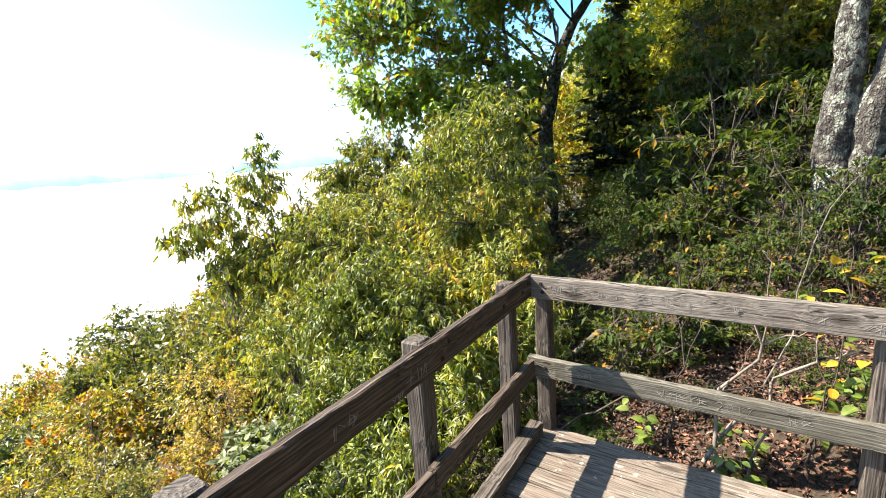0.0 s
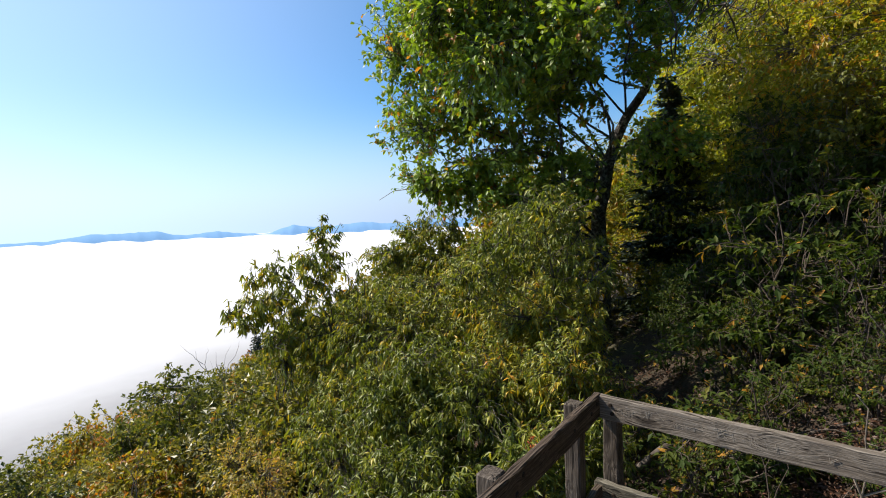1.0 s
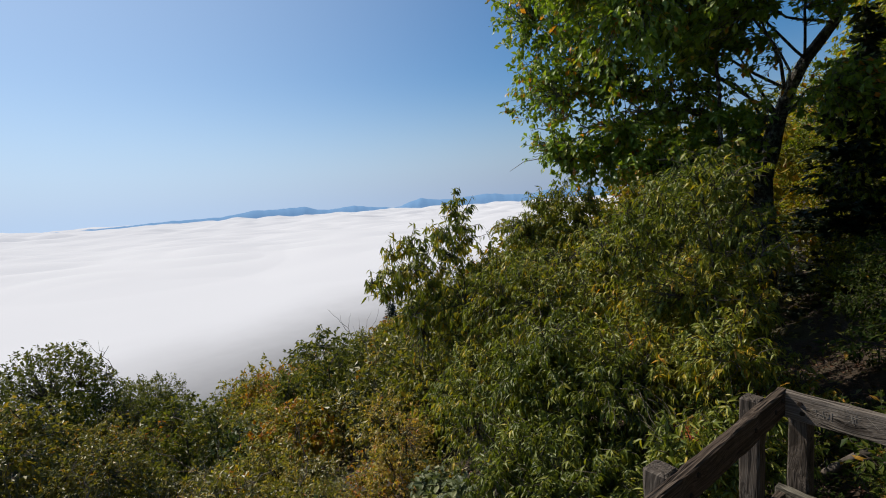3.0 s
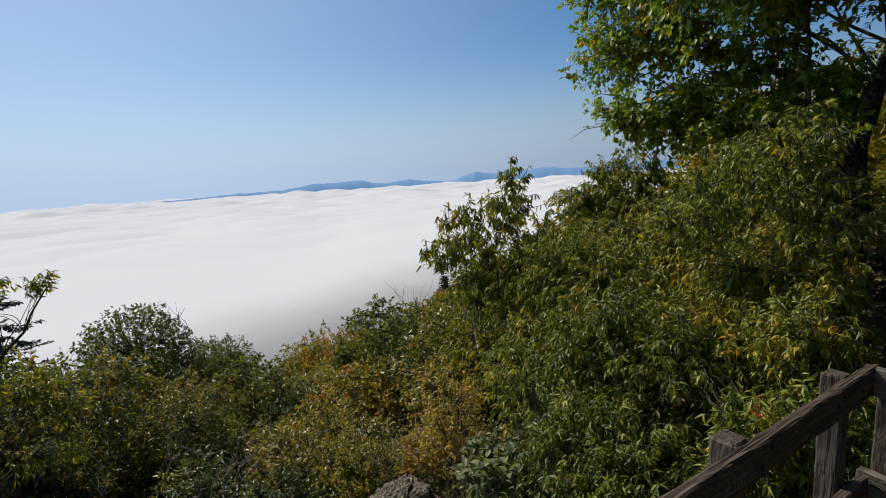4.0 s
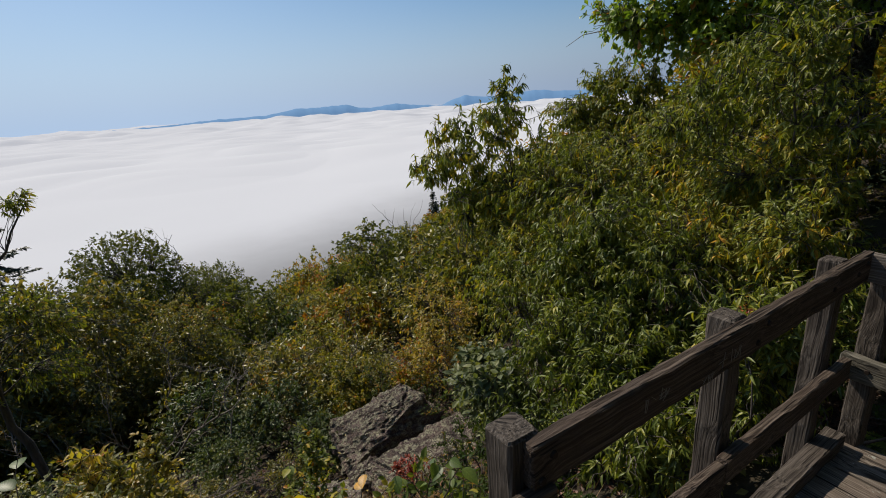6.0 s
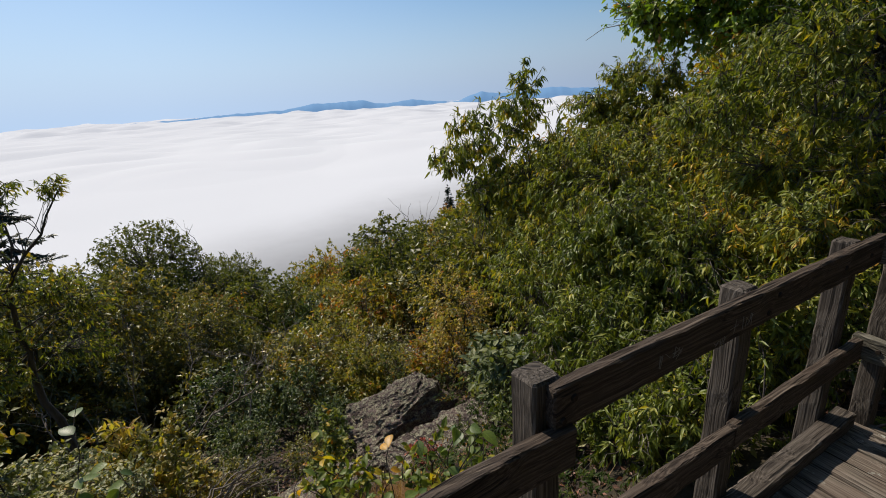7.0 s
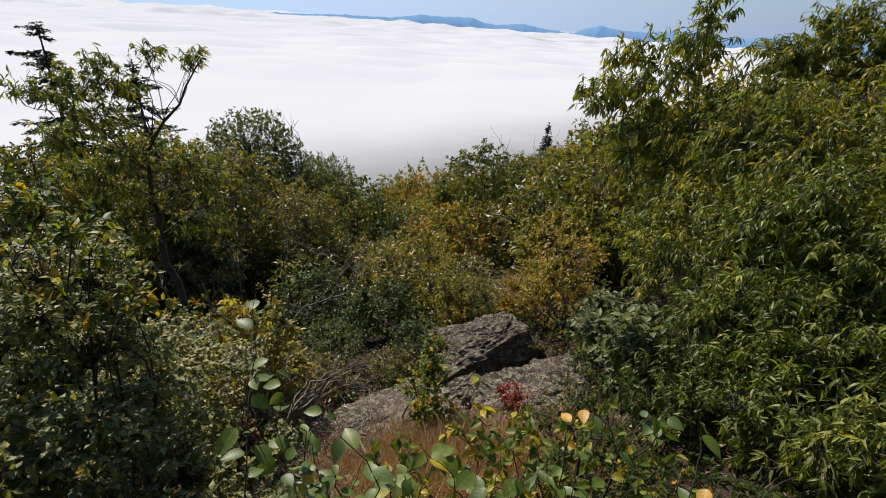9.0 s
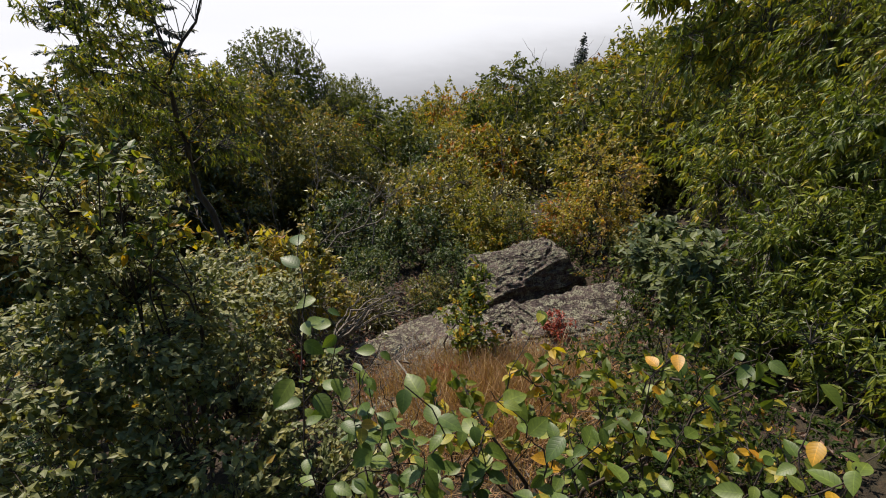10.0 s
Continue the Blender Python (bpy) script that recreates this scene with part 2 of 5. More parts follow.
GREEN = [(0.0, (0.082, 0.112, 0.019)), (0.34, (0.168, 0.206, 0.030)), (0.66, (0.29, 0.295, 0.040)), (0.84, (0.54, 0.40, 0.035)), (0.96, (0.58, 0.26, 0.030))]
PALE = [(0.0, (0.065, 0.095, 0.036)), (0.5, (0.145, 0.175, 0.075)), (0.85, (0.25, 0.265, 0.105)), (0.96, (0.38, 0.27, 0.05)), (1.0, (0.42, 0.17, 0.03))]
DEEP = [(0.0, (0.08, 0.15, 0.022)), (0.5, (0.165, 0.265, 0.034)), (0.88, (0.27, 0.34, 0.038)), (0.97, (0.42, 0.32, 0.03)), (1.0, (0.48, 0.2, 0.03))]
# leaf greens lowered to stand in for deep shade
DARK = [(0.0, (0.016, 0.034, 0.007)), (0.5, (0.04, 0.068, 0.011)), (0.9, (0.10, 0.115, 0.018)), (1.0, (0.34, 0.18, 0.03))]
GOLD = [(0.0, (0.13, 0.145, 0.03)), (0.3, (0.25, 0.235, 0.045)), (0.6, (0.42, 0.32, 0.06)), (0.88, (0.52, 0.33, 0.055)), (1.0, (0.52, 0.19, 0.04))]
DULL = [(0.0, (0.052, 0.066, 0.021)), (0.35, (0.115, 0.122, 0.034)), (0.7, (0.26, 0.235, 0.05)), (0.9, (0.43, 0.29, 0.045)), (1.0, (0.46, 0.18, 0.03))]
M_LANCE = leaf_mat("chestnut leaf", GREEN, 0.36, 0.46, sheen=0.5)
M_HILL = leaf_mat("hill leaf", [(0.0, (0.072, 0.092, 0.022)), (0.5, (0.155, 0.17, 0.035)), (0.85, (0.265, 0.243, 0.043)), (1.0, (0.32, 0.22, 0.03))], 0.35, 0.5, 0.4, sheen=0.4)
M_OAK = leaf_mat("oak leaf", DEEP, 0.4)
M_GOLD = leaf_mat("turning leaf", GOLD)
M_DULL = leaf_mat("shrub leaf", DULL, 0.3, 0.45, sheen=0.7)
M_MIX = leaf_mat("hillside leaf", [(0.0, (0.055, 0.074, 0.014)), (0.4, (0.135, 0.148, 0.024)), (0.75, (0.31, 0.272, 0.035)), (0.95, (0.42, 0.27, 0.028)), (1.0, (0.45, 0.17, 0.025))], 0.42, 0.48, 0.5)
M_UPHILL = leaf_mat("uphill leaf", [(0.0, (0.105, 0.15, 0.018)), (0.45, (0.225, 0.26, 0.025)), (0.8, (0.37, 0.345, 0.03)), (0.96, (0.50, 0.36, 0.025)), (1.0, (0.52, 0.26, 0.025))], 0.5, 0.48, 0.45)
M_BROAD = leaf_mat("broad leaf", [(0.0, (0.07, 0.12, 0.024)), (0.55, (0.145, 0.20, 0.034)), (0.72, (0.25, 0.27, 0.04)), (0.85, (0.52, 0.38, 0.03)), (1.0, (0.58, 0.24, 0.03))], 0.36, 0.45, 0.05, 0.2, sheen=0.5)
M_LAYER = leaf_mat("viburnum leaf", [(0.0, (0.075, 0.105, 0.04)), (0.5, (0.19, 0.205, 0.078)), (0.82, (0.31, 0.30, 0.11)), (0.94, (0.38, 0.32, 0.08)), (1.0, (0.45, 0.25, 0.03))], 0.34, 0.5, 0.15, sheen=0.45)
M_BLUE = leaf_mat("glossy shrub leaf", [(0.0, (0.04, 0.068, 0.024)), (0.6, (0.085, 0.122, 0.038)), (0.9, (0.15, 0.175, 0.05)), (1.0, (0.24, 0.22, 0.06))], 0.28, 0.5, 0.3, sheen=0.5)
M_SMALL = leaf_mat("small shrub leaf", [(0.0, (0.06, 0.10, 0.02)), (0.55, (0.13, 0.17, 0.028)), (0.72, (0.24, 0.25, 0.035)), (0.85, (0.50, 0.38, 0.03)), (1.0, (0.55, 0.24, 0.03))], 0.42, 0.5, 0.05, sheen=0.4)
M_PALELEAF = leaf_mat("pale shrub leaf", PALE, 0.35, 0.55, sheen=0.55)
# shade is put into this leaf colour
M_SHADE = leaf_mat("leaf darkened for shade", DARK, 0.35, 0.55, sheen=0.15)
M_NEEDLE = leaf_mat("spruce needle", [(0.0, (0.014, 0.030, 0.016)), (1.0, (0.04, 0.066, 0.03))], 0.1, 0.5)
M_FALLEN = leaf_mat("fallen leaf", [(0.0, (0.04, 0.024, 0.015)), (0.45, (0.10, 0.046, 0.026)), (0.8, (0.21, 0.095, 0.055)), (1.0, (0.34, 0.12, 0.07))], 0.1, 0.6)
M_RED = leaf_mat("red leaf", [(0.0, (0.16, 0.03, 0.02)), (0.6, (0.36, 0.06, 0.035)), (1.0, (0.45, 0.16, 0.04))], 0.3, 0.45)
M_STRAW = leaf_mat("dry grass", [(0.0, (0.24, 0.12, 0.055)), (0.6, (0.40, 0.25, 0.12)), (0.92, (0.46, 0.31, 0.15)), (1.0, (0.46, 0.13, 0.06))], 0.25, 0.6)
M_BARK = bark_mat("bark", (0.035, 0.028, 0.022), (0.12, 0.10, 0.085))
M_OAKBARK = bark_mat("lichened bark", (0.018, 0.014, 0.012), (0.105, 0.085, 0.07), (0.31, 0.325, 0.265), 22.0, 0.75)
M_PALE = bark_mat("bleached wood", (0.105, 0.085, 0.068), (0.26, 0.225, 0.185), None, 26.0)
M_TWIG = bark_mat("twig bark", (0.035, 0.026, 0.02), (0.09, 0.066, 0.05), None, 40.0)
M_WOOD = wood_mat("brown weathered timber", [(0.022, 0.015, 0.010), (0.062, 0.044, 0.032), (0.15, 0.118, 0.09)], (0.045, 0.029, 0.02))
M_POST = wood_mat("grey weathered timber", [(0.028, 0.022, 0.017), (0.075, 0.061, 0.049), (0.155, 0.132, 0.11)], (0.052, 0.039, 0.03))
M_SILVER = wood_mat("silvered timber", [(0.085, 0.070, 0.056), (0.165, 0.142, 0.118), (0.25, 0.222, 0.19)], (0.115, 0.092, 0.074))
M_MOSSY = wood_mat("green-grey timber", [(0.045, 0.040, 0.030), (0.115, 0.105, 0.082), (0.20, 0.185, 0.15)], (0.08, 0.072, 0.05))
M_DECK = wood_mat("weathered deck timber", [(0.085, 0.068, 0.054), (0.17, 0.143, 0.116), (0.255, 0.222, 0.183)], (0.13, 0.088, 0.066), spots=(0.42, 0.45, 0.40))
M_ROCK = rock_mat("lichened gneiss", (0.05, 0.034, 0.03), (0.25, 0.18, 0.155), (0.40, 0.38, 0.26))
M_GROUND = ground_mat()
M_BOLT = nodes_of("rusted bolt")[0]
M_BOLT.node_tree.nodes["Principled BSDF"].inputs["Base Color"].default_value = (0.035, 0.026, 0.02, 1)
M_BOLT.node_tree.nodes["Principled BSDF"].inputs["Metallic"].default_value = 0.7
M_BOLT.node_tree.nodes["Principled BSDF"].inputs["Roughness"].default_value = 0.7
M_CUT = nodes_of("carved wood")[0]
M_CUT.node_tree.nodes["Principled BSDF"].inputs["Base Color"].default_value = (0.25, 0.222, 0.188, 1)
M_CUT.node_tree.nodes["Principled BSDF"].inputs["Roughness"].default_value = 0.9


# ---- mesh helpers ----
def array_mesh(name, verts, tris, material, autumn=None, smooth=False, marks=()):
    me = bpy.data.meshes.new(name)
    n, t = len(verts), len(tris)
    me.vertices.add(n)
    me.vertices.foreach_set("co", np.ascontiguousarray(verts, dtype=np.float32).ravel())
    me.loops.add(3 * t)
    me.loops.foreach_set("vertex_index", np.ascontiguousarray(tris, dtype=np.int32).ravel())
    me.polygons.add(t)
    me.polygons.foreach_set("loop_start", np.arange(0, 3 * t, 3, dtype=np.int32))
    me.polygons.foreach_set("use_smooth", np.full(t, smooth))
    if autumn is not None:
        me.attributes.new("autumn", "FLOAT", "POINT").data.foreach_set("value", autumn.astype(np.float32))
    for key, values in marks:
        me.attributes.new(key, "FLOAT", "POINT").data.foreach_set("value", values.astype(np.float32))
    me.update(calc_edges=True)
    me.materials.append(material)
    return me


def thing(name, label, category, place=None, group="", kind=""):
    ob = new(name)
    ob.empty_display_size = 0.2
    if place is not None:
        ob.matrix_basis = place if isinstance(place, Matrix) else Matrix.Translation(place)
    return tagged(ob, label, category, group, kind)


def part(name, data, parent, m=None, label=""):
    ob = new(name, data)
    ob.parent = parent
    if m is not None:
        ob.matrix_basis = m
    return tagged(ob, label)


def unit(v):
    return v / (np.linalg.norm(v, axis=-1, keepdims=True) + 1e-9)


LANCE = ((0.3, 0.115), (0.65, 0.10))
NARROW = ((0.42, 0.135),)
OVAL = ((0.42, 0.28),)
DIAMOND = ()
PLAIN = ((0.45, 0.22),)
SLIM = ((0.42, 0.165),)
BROAD = ((0.22, 0.23), (0.6, 0.25))
OVATE = ((0.06, 0.14), (0.2, 0.28), (0.4, 0.335), (0.62, 0.28), (0.8, 0.17), (0.92, 0.07))
OAKISH = ((0.3, 0.10), (0.62, 0.27))
NEEDLE = ()


def leaf_marks(rows, count):
    """For each vertex of count leaves: distance from the midrib and place along it."""
    rib = [0.0] + [1.0, 0.0, 1.0] * len(rows) + [0.0]
    along = [0.0] + [t for t, _ in rows for _ in range(3)] + [1.0]
    return (("rib", np.tile(np.array(rib), count)), ("along", np.tile(np.array(along), count)))


def leaves(base, way, up, length, rows, fold=0.25, sag=0.3):
    """Vertices and triangles of folded leaves, each from its base along way."""
    n, m = len(base), len(rows)
    way = unit(way)
    side = unit(np.cross(way, up))
    nrm = np.cross(side, way)
    L = length[:, None]
    if not rows:
        mid = base + way * L * 0.45 + nrm * L * 0.06
        verts = np.stack([base, mid - side * L * 0.25, base + way * L - nrm * L * sag * 0.6, mid + side * L * 0.25], 1)
        tris = (np.arange(n)[:, None, None] * 4 + np.array([(0, 2, 1), (0, 3, 2)])[None]).reshape(-1, 3)
        return verts.reshape(-1, 3), tris, 4
    cols = [base]
    for t, w in rows:
        mid = base + way * L * t - nrm * L * sag * t * t
        lift = nrm * L * w * fold
        cols += [mid - side * L * w + lift, mid, mid + side * L * w + lift]
    cols.append(base + way * L - nrm * L * sag)
    verts = np.stack(cols, 1)
    k = verts.shape[1]
    tr = [(0, 2, 1), (0, 3, 2)]
    for r in range(m - 1):
        a, b = 1 + 3 * r, 4 + 3 * r
        tr += [(a, a + 1, b + 1), (a, b + 1, b), (a + 1, a + 2, b + 2), (a + 1, b + 2, b + 1)]
    a = 1 + 3 * (m - 1)
    tr += [(a, a + 1, k - 1), (a + 1, a + 2, k - 1)]
    tris = (np.arange(n)[:, None, None] * k + np.array(tr)[None]).reshape(-1, 3)
    return verts.reshape(-1, 3), tris, k


def tubes(paths, radii, sides):
    """Tapered tubes along n polylines of k points each."""
    n, k, _ = paths.shape
    d = np.empty_like(paths)
    d[:, 1:-1] = paths[:, 2:] - paths[:, :-2]
    d[:, 0], d[:, -1] = paths[:, 1] - paths[:, 0], paths[:, -1] - paths[:, -2]
    d = unit(d)
    ref = np.where(np.abs(d[:, :1, 2:3]) > 0.8, np.array([1.0, 0, 0]), np.array([0, 0, 1.0]))
    u = unit(np.cross(d, np.broadcast_to(ref, d.shape)))
    v = np.cross(d, u)
    ang = np.arange(sides) * 2 * np.pi / sides
    ring = u[:, :, None] * np.cos(ang)[:, None] + v[:, :, None] * np.sin(ang)[:, None]
    verts = (paths[:, :, None] + ring * radii[:, :, None, None]).reshape(-1, 3)
    i = np.arange(sides)
    j = (i + 1) % sides
    quad = []
    for r in range(k - 1):
        a, b = r * sides, (r + 1) * sides
        quad += [np.stack([a + i, a + j, b + j], 1), np.stack([a + i, b + j, b + i], 1)]
    tri = np.concatenate(quad)
    tris = (np.arange(n)[:, None, None] * (k * sides) + tri[None]).reshape(-1, 3)
    return verts, tris


def join(pieces):
    vs, ts, o = [], [], 0
    for v, t in pieces:
        vs.append(v)
        ts.append(t + o)
        o += len(v)
    return np.concatenate(vs), np.concatenate(ts)


def bent(start, end, k, bow, rough, rng):
    """Polylines from start to end (n x 3 each) with a bow along z and some crookedness."""
    s = np.linspace(0, 1, k)[None, :, None]
    p = start[:, None] * (1 - s) + end[:, None] * s
    ln = np.linalg.norm(end - start, axis=1)[:, None, None]
    p[:, :, 2:3] += bow * ln * np.sin(np.pi * s)
    wig = np.cumsum(rng.normal(0, 1, p.shape), 1) * rough * ln / k
    wig -= wig[:, :1] * (1 - s) + wig[:, -1:] * s
    return p + wig


def plant(name, label, category, base, lobes, twigs, per, leaf, rows, mat, bark, radius, seed, stems=0, limbs=10, droop=0.3,
          sag=0.35, gap=0.35, turned=0.0, up=0.7, trunk=None, wide=0.5, shell=0.45, group="", wood=True, split=False, rise=0.38):
    """A woody plant: trunk or stems, limbs to its lobes, twigs to points in the lobes, leaves along the twigs.
    lobes: (x, y, z, rx, ry, rz) from the base."""
    rng = np.random.default_rng(seed)
    lob = np.array(lobes, float)
    vol = lob[:, 3] * lob[:, 4] + lob[:, 4] * lob[:, 5] + lob[:, 3] * lob[:, 5]
    pick = rng.choice(len(lob), size=twigs * 2, p=vol / vol.sum())
    d = unit(rng.normal(0, 1, (twigs * 2, 3)))
    r = (shell + (1.06 - shell) * rng.random(twigs * 2) ** 0.6)[:, None]
    ends = lob[pick, :3] + d * r * lob[pick, 3:]
    f = 2.3 / (lob[:, 3:].mean() + 0.2)
    keep = np.array([noise.noise(Vector(e) * f + Vector((seed * 3.7, 0, 0))) for e in ends])
    order = np.argsort(-(keep * gap * 2.2 + rng.normal(0, 0.35, len(keep)))) if gap > 0 else rng.permutation(len(keep))
    ends = ends[order[:twigs]]
    top = lob[np.argmax(lob[:, 2] + lob[:, 5])]
    woods, nodes, stem_tubes = [], [], []
    if trunk is not None or not stems:
        tp = np.array(trunk if trunk is not None else [(0, 0, -0.5), tuple(top[:3])], float)
        s = np.linspace(0, len(tp) - 1, 14)
        tp = np.stack([np.interp(s, np.arange(len(tp)), tp[:, c]) for c in range(3)], 1)
        tp[1:-1] += rng.normal(0, min(radius * 0.4, 0.035), (12, 3)) * (1, 1, 0.3)
        rad = radius * (1 - (0.86 * np.linspace(0, 1, 14) ** 0.9 if radius < 0.12 else 0.78 * np.linspace(0, 1, 14) ** 1.5))
        rad[0] *= 1.35
        if radius > 0.12:
            fine_s, old_s = np.linspace(0, 1, 70), np.linspace(0, 1, 14)
            ft = np.stack([np.interp(fine_s, old_s, tp[:, c]) for c in range(3)], 1)
            ft[1:-1] = (ft[:-2] + 2 * ft[1:-1] + ft[2:]) / 4
            fr_ = np.interp(fine_s, old_s, rad)
            tv, tt = tubes(ft[None], fr_[None], 22)
            axis = np.repeat(ft, 22, 0)
            out_ = tv - axis
            ang_ = np.arctan2(out_[:, 1], out_[:, 0])
            furrow = np.array([noise.fractal(Vector((math.cos(a) * 3.4, math.sin(a) * 3.4, z * 5.0 + seed)), 0.5, 2.0, 5) for a, z in zip(ang_, tv[:, 2])])
            woods.append((axis + out_ * (1 + 0.13 * furrow)[:, None], tt))
        else:
            woods.append(tubes(tp[None], rad[None], 9))
        nodes.append(tp[4:])
        start_pool, start_rad = tp[4:12], rad[4:12]
    if stems:
        g = rng.normal(0, 1, (stems, 3)) * (0.25 * wide, 0.25 * wide, 0)
        g[:, 2] = -0.3
        e = lob[rng.choice(len(lob), stems)]
        e = e[:, :3] + unit(rng.normal(0, 1, (stems, 3))) * e[:, 3:] * 0.5
        sp = bent(g, e, 8, 0.05, 0.35, rng)
        rad = radius * np.linspace(1, 0.25, 8)[None] * rng.uniform(0.6, 1.1, (stems, 1))
        if split:
            stem_tubes = [tubes(sp[q:q + 1], rad[q:q + 1], 6) for q in range(stems)]
        else:
            woods.append(tubes(sp, rad, 5))
        nodes.append(sp[:, 2:].reshape(-1, 3))
        start_pool, start_rad = sp[:, 3:6].reshape(-1, 3), rad[:, 3:6].ravel()
    if limbs:
        e = lob[np.arange(limbs) % len(lob)]
        e = e[:, :3] + unit(rng.normal(0, 1, (limbs, 3))) * e[:, 3:] * 0.6
        low_e = e.copy()
        low_e[:, 2] -= rise * np.linalg.norm(e[:, :2] - start_pool[:, :2].mean(0), axis=1)
        dd = np.linalg.norm(start_pool[None] - low_e[:, None], axis=2) + rng.random((limbs, len(start_pool))) * (0.9 if rise > 0.2 else 1.8)
        at = dd.argmin(1)
        lp = bent(start_pool[at], e, 14, 0.08, 0.45, rng)
        for _ in range(2):
            lp[:, 1:-1] = (lp[:, :-2] + 2 * lp[:, 1:-1] + lp[:, 2:]) / 4
        rad = (start_rad[at] * (0.34 if rise > 0.2 else 0.26))[:, None] * np.linspace(1, 0.18, 14)[None]
        limb_tubes = [tubes(lp[q:q + 1], rad[q:q + 1], 6) for q in range(limbs)]
        if not split:
            woods += limb_tubes
        nodes.append(lp[:, 2:].reshape(-1, 3))
    nodes = np.concatenate(nodes)
    near = np.empty(len(ends), int)
    for a in range(0, len(ends), 500):
        near[a:a + 500] = np.linalg.norm(ends[a:a + 500, None] - nodes[None] + np.array([0, 0, -0.1]), axis=2).argmin(1)
    tw = bent(nodes[near], ends, 5, 0.06, 0.4, rng)
    tr = max(0.0022, leaf * 0.035)
    if rows:
        woods_fine = tubes(tw, tr * np.array([1.8, 1.5, 1.2, 0.9, 0.5])[None] * np.ones((len(ends), 1)), 3)
    else:
        woods_fine = tubes(tw[::2, [0, 2, 4]], tr * np.array([2.0, 1.4, 0.6])[None] * np.ones((len(ends[::2]), 1)), 3)
    k = rng.poisson(per, len(ends)).clip(1)
    idx = np.repeat(np.arange(len(ends)), k)
    ln = np.linalg.norm(tw[:, -1] - tw[:, 0], axis=1)[idx]
    reach = np.minimum(1.0, leaf * (per * 0.2 + 1.3) / (ln + 1e-6))
    s = (1 - reach * rng.random(len(idx)) ** 1.2) * 4
    lo = np.minimum(s.astype(int), 3)
    fr = (s - lo)[:, None]
    bp = tw[idx, lo] * (1 - fr) + tw[idx, lo + 1] * fr
    td = unit(tw[idx, lo + 1] - tw[idx, lo])
    way = td * 0.55 + unit(rng.normal(0, 1, td.shape)) * 0.75 + np.array([0, 0, -1.0]) * droop
    nrm = unit(np.array([0, 0, 1.0]) * up + rng.normal(0, 0.45, td.shape))
    size = leaf * rng.uniform(0.6, 1.2, len(idx))
    v, t, kv = leaves(bp, way, nrm, size, rows, 0.25, sag)
    tone = 0.55 * rng.random(len(ends))[idx] + 0.45 * rng.random(len(idx)) + turned
    ob = thing(name, label, category, base, group)
    if split:
        for q in limb_tubes:
            part("limb", array_mesh("limb", *q, bark, None, True), ob)
        for q in stem_tubes:
            part("stem", array_mesh("stem", *q, bark, None, True), ob)
    if wood and woods:
        wv, wt = join(woods)
        part("trunk" if (trunk is not None or not stems) else "clump", array_mesh("trunk", wv, wt, bark, None, True), ob)
    tagged(part("twig_spray", array_mesh("twig_spray", *woods_fine, bark if wood else M_TWIG), ob), kind="stuff")
    tagged(part("crown", array_mesh("crown", v, t, mat, np.repeat(tone, kv)), ob), kind="stuff")
    return ob


def spruce(name, label, height, spread, seed, base):
    rng = np.random.default_rng(seed)
    tiers = int(height * (2.3 if height > 8 else 4.5))
    zs = np.linspace(0.06, 0.99, tiers) * height
    starts, ends = [], []
    for z in zs:
        rr = spread * (1 - z / height) ** 0.7 + 0.06
        for a in rng.random(11 if height > 8 else 12) * 2 * np.pi:
            q = rr * rng.uniform(0.35, 1.15)
            z = z + rng.normal(0, 0.1)
            starts.append((0, 0, z))
            ends.append((math.cos(a) * q, math.sin(a) * q, z - 0.16 * q + rng.normal(0, 0.05)))
    starts, ends = np.array(starts), np.array(ends)
    br = bent(starts, ends, 5, -0.07, 0.15, rng)
    ln = np.linalg.norm(ends - starts, axis=1)
    k = (ln / (0.013 if height > 8 else 0.016)).astype(int).clip(12, 260)
    idx = np.repeat(np.arange(len(ends)), k)
    s = rng.uniform(0.12, 1, len(idx)) * 4
    lo = np.minimum(s.astype(int), 3)
    fr = (s - lo)[:, None]
    bp = br[idx, lo] * (1 - fr) + br[idx, lo + 1] * fr
    td = unit(br[idx, lo + 1] - br[idx, lo])
    sd = unit(np.cross(td, np.array([0, 0, 1.0]))) * rng.choice([-1, 1], len(idx))[:, None]
    way = td * 0.8 + sd * 0.8 + rng.normal(0, 0.3, td.shape) + np.array([0, 0, -0.15])
    v, t, kv = leaves(bp, way, np.array([0, 0, 1.0]) + rng.normal(0, 0.3, td.shape), min(0.17, height * 0.035) * rng.uniform(0.6, 1.3, len(idx)), NEEDLE, 0.1, 0.1)
    ob = thing(name, label, "tree", base)
    tp = np.stack([np.zeros(8), np.zeros(8), np.linspace(-0.5, height, 8)], 1)
    wv, wt = join([tubes(tp[None], (height * 0.016 * np.linspace(1, 0.1, 8))[None], 8), tubes(br, 0.012 * np.linspace(1, 0.3, 5)[None] * np.ones((len(br), 1)), 3)])
    part("trunk", array_mesh("trunk", wv, wt, M_BARK, None, True), ob)
    tagged(part("crown", array_mesh("crown", v, t, M_NEEDLE, np.repeat(rng.random(len(idx)), kv)), ob), kind="stuff")
    return ob


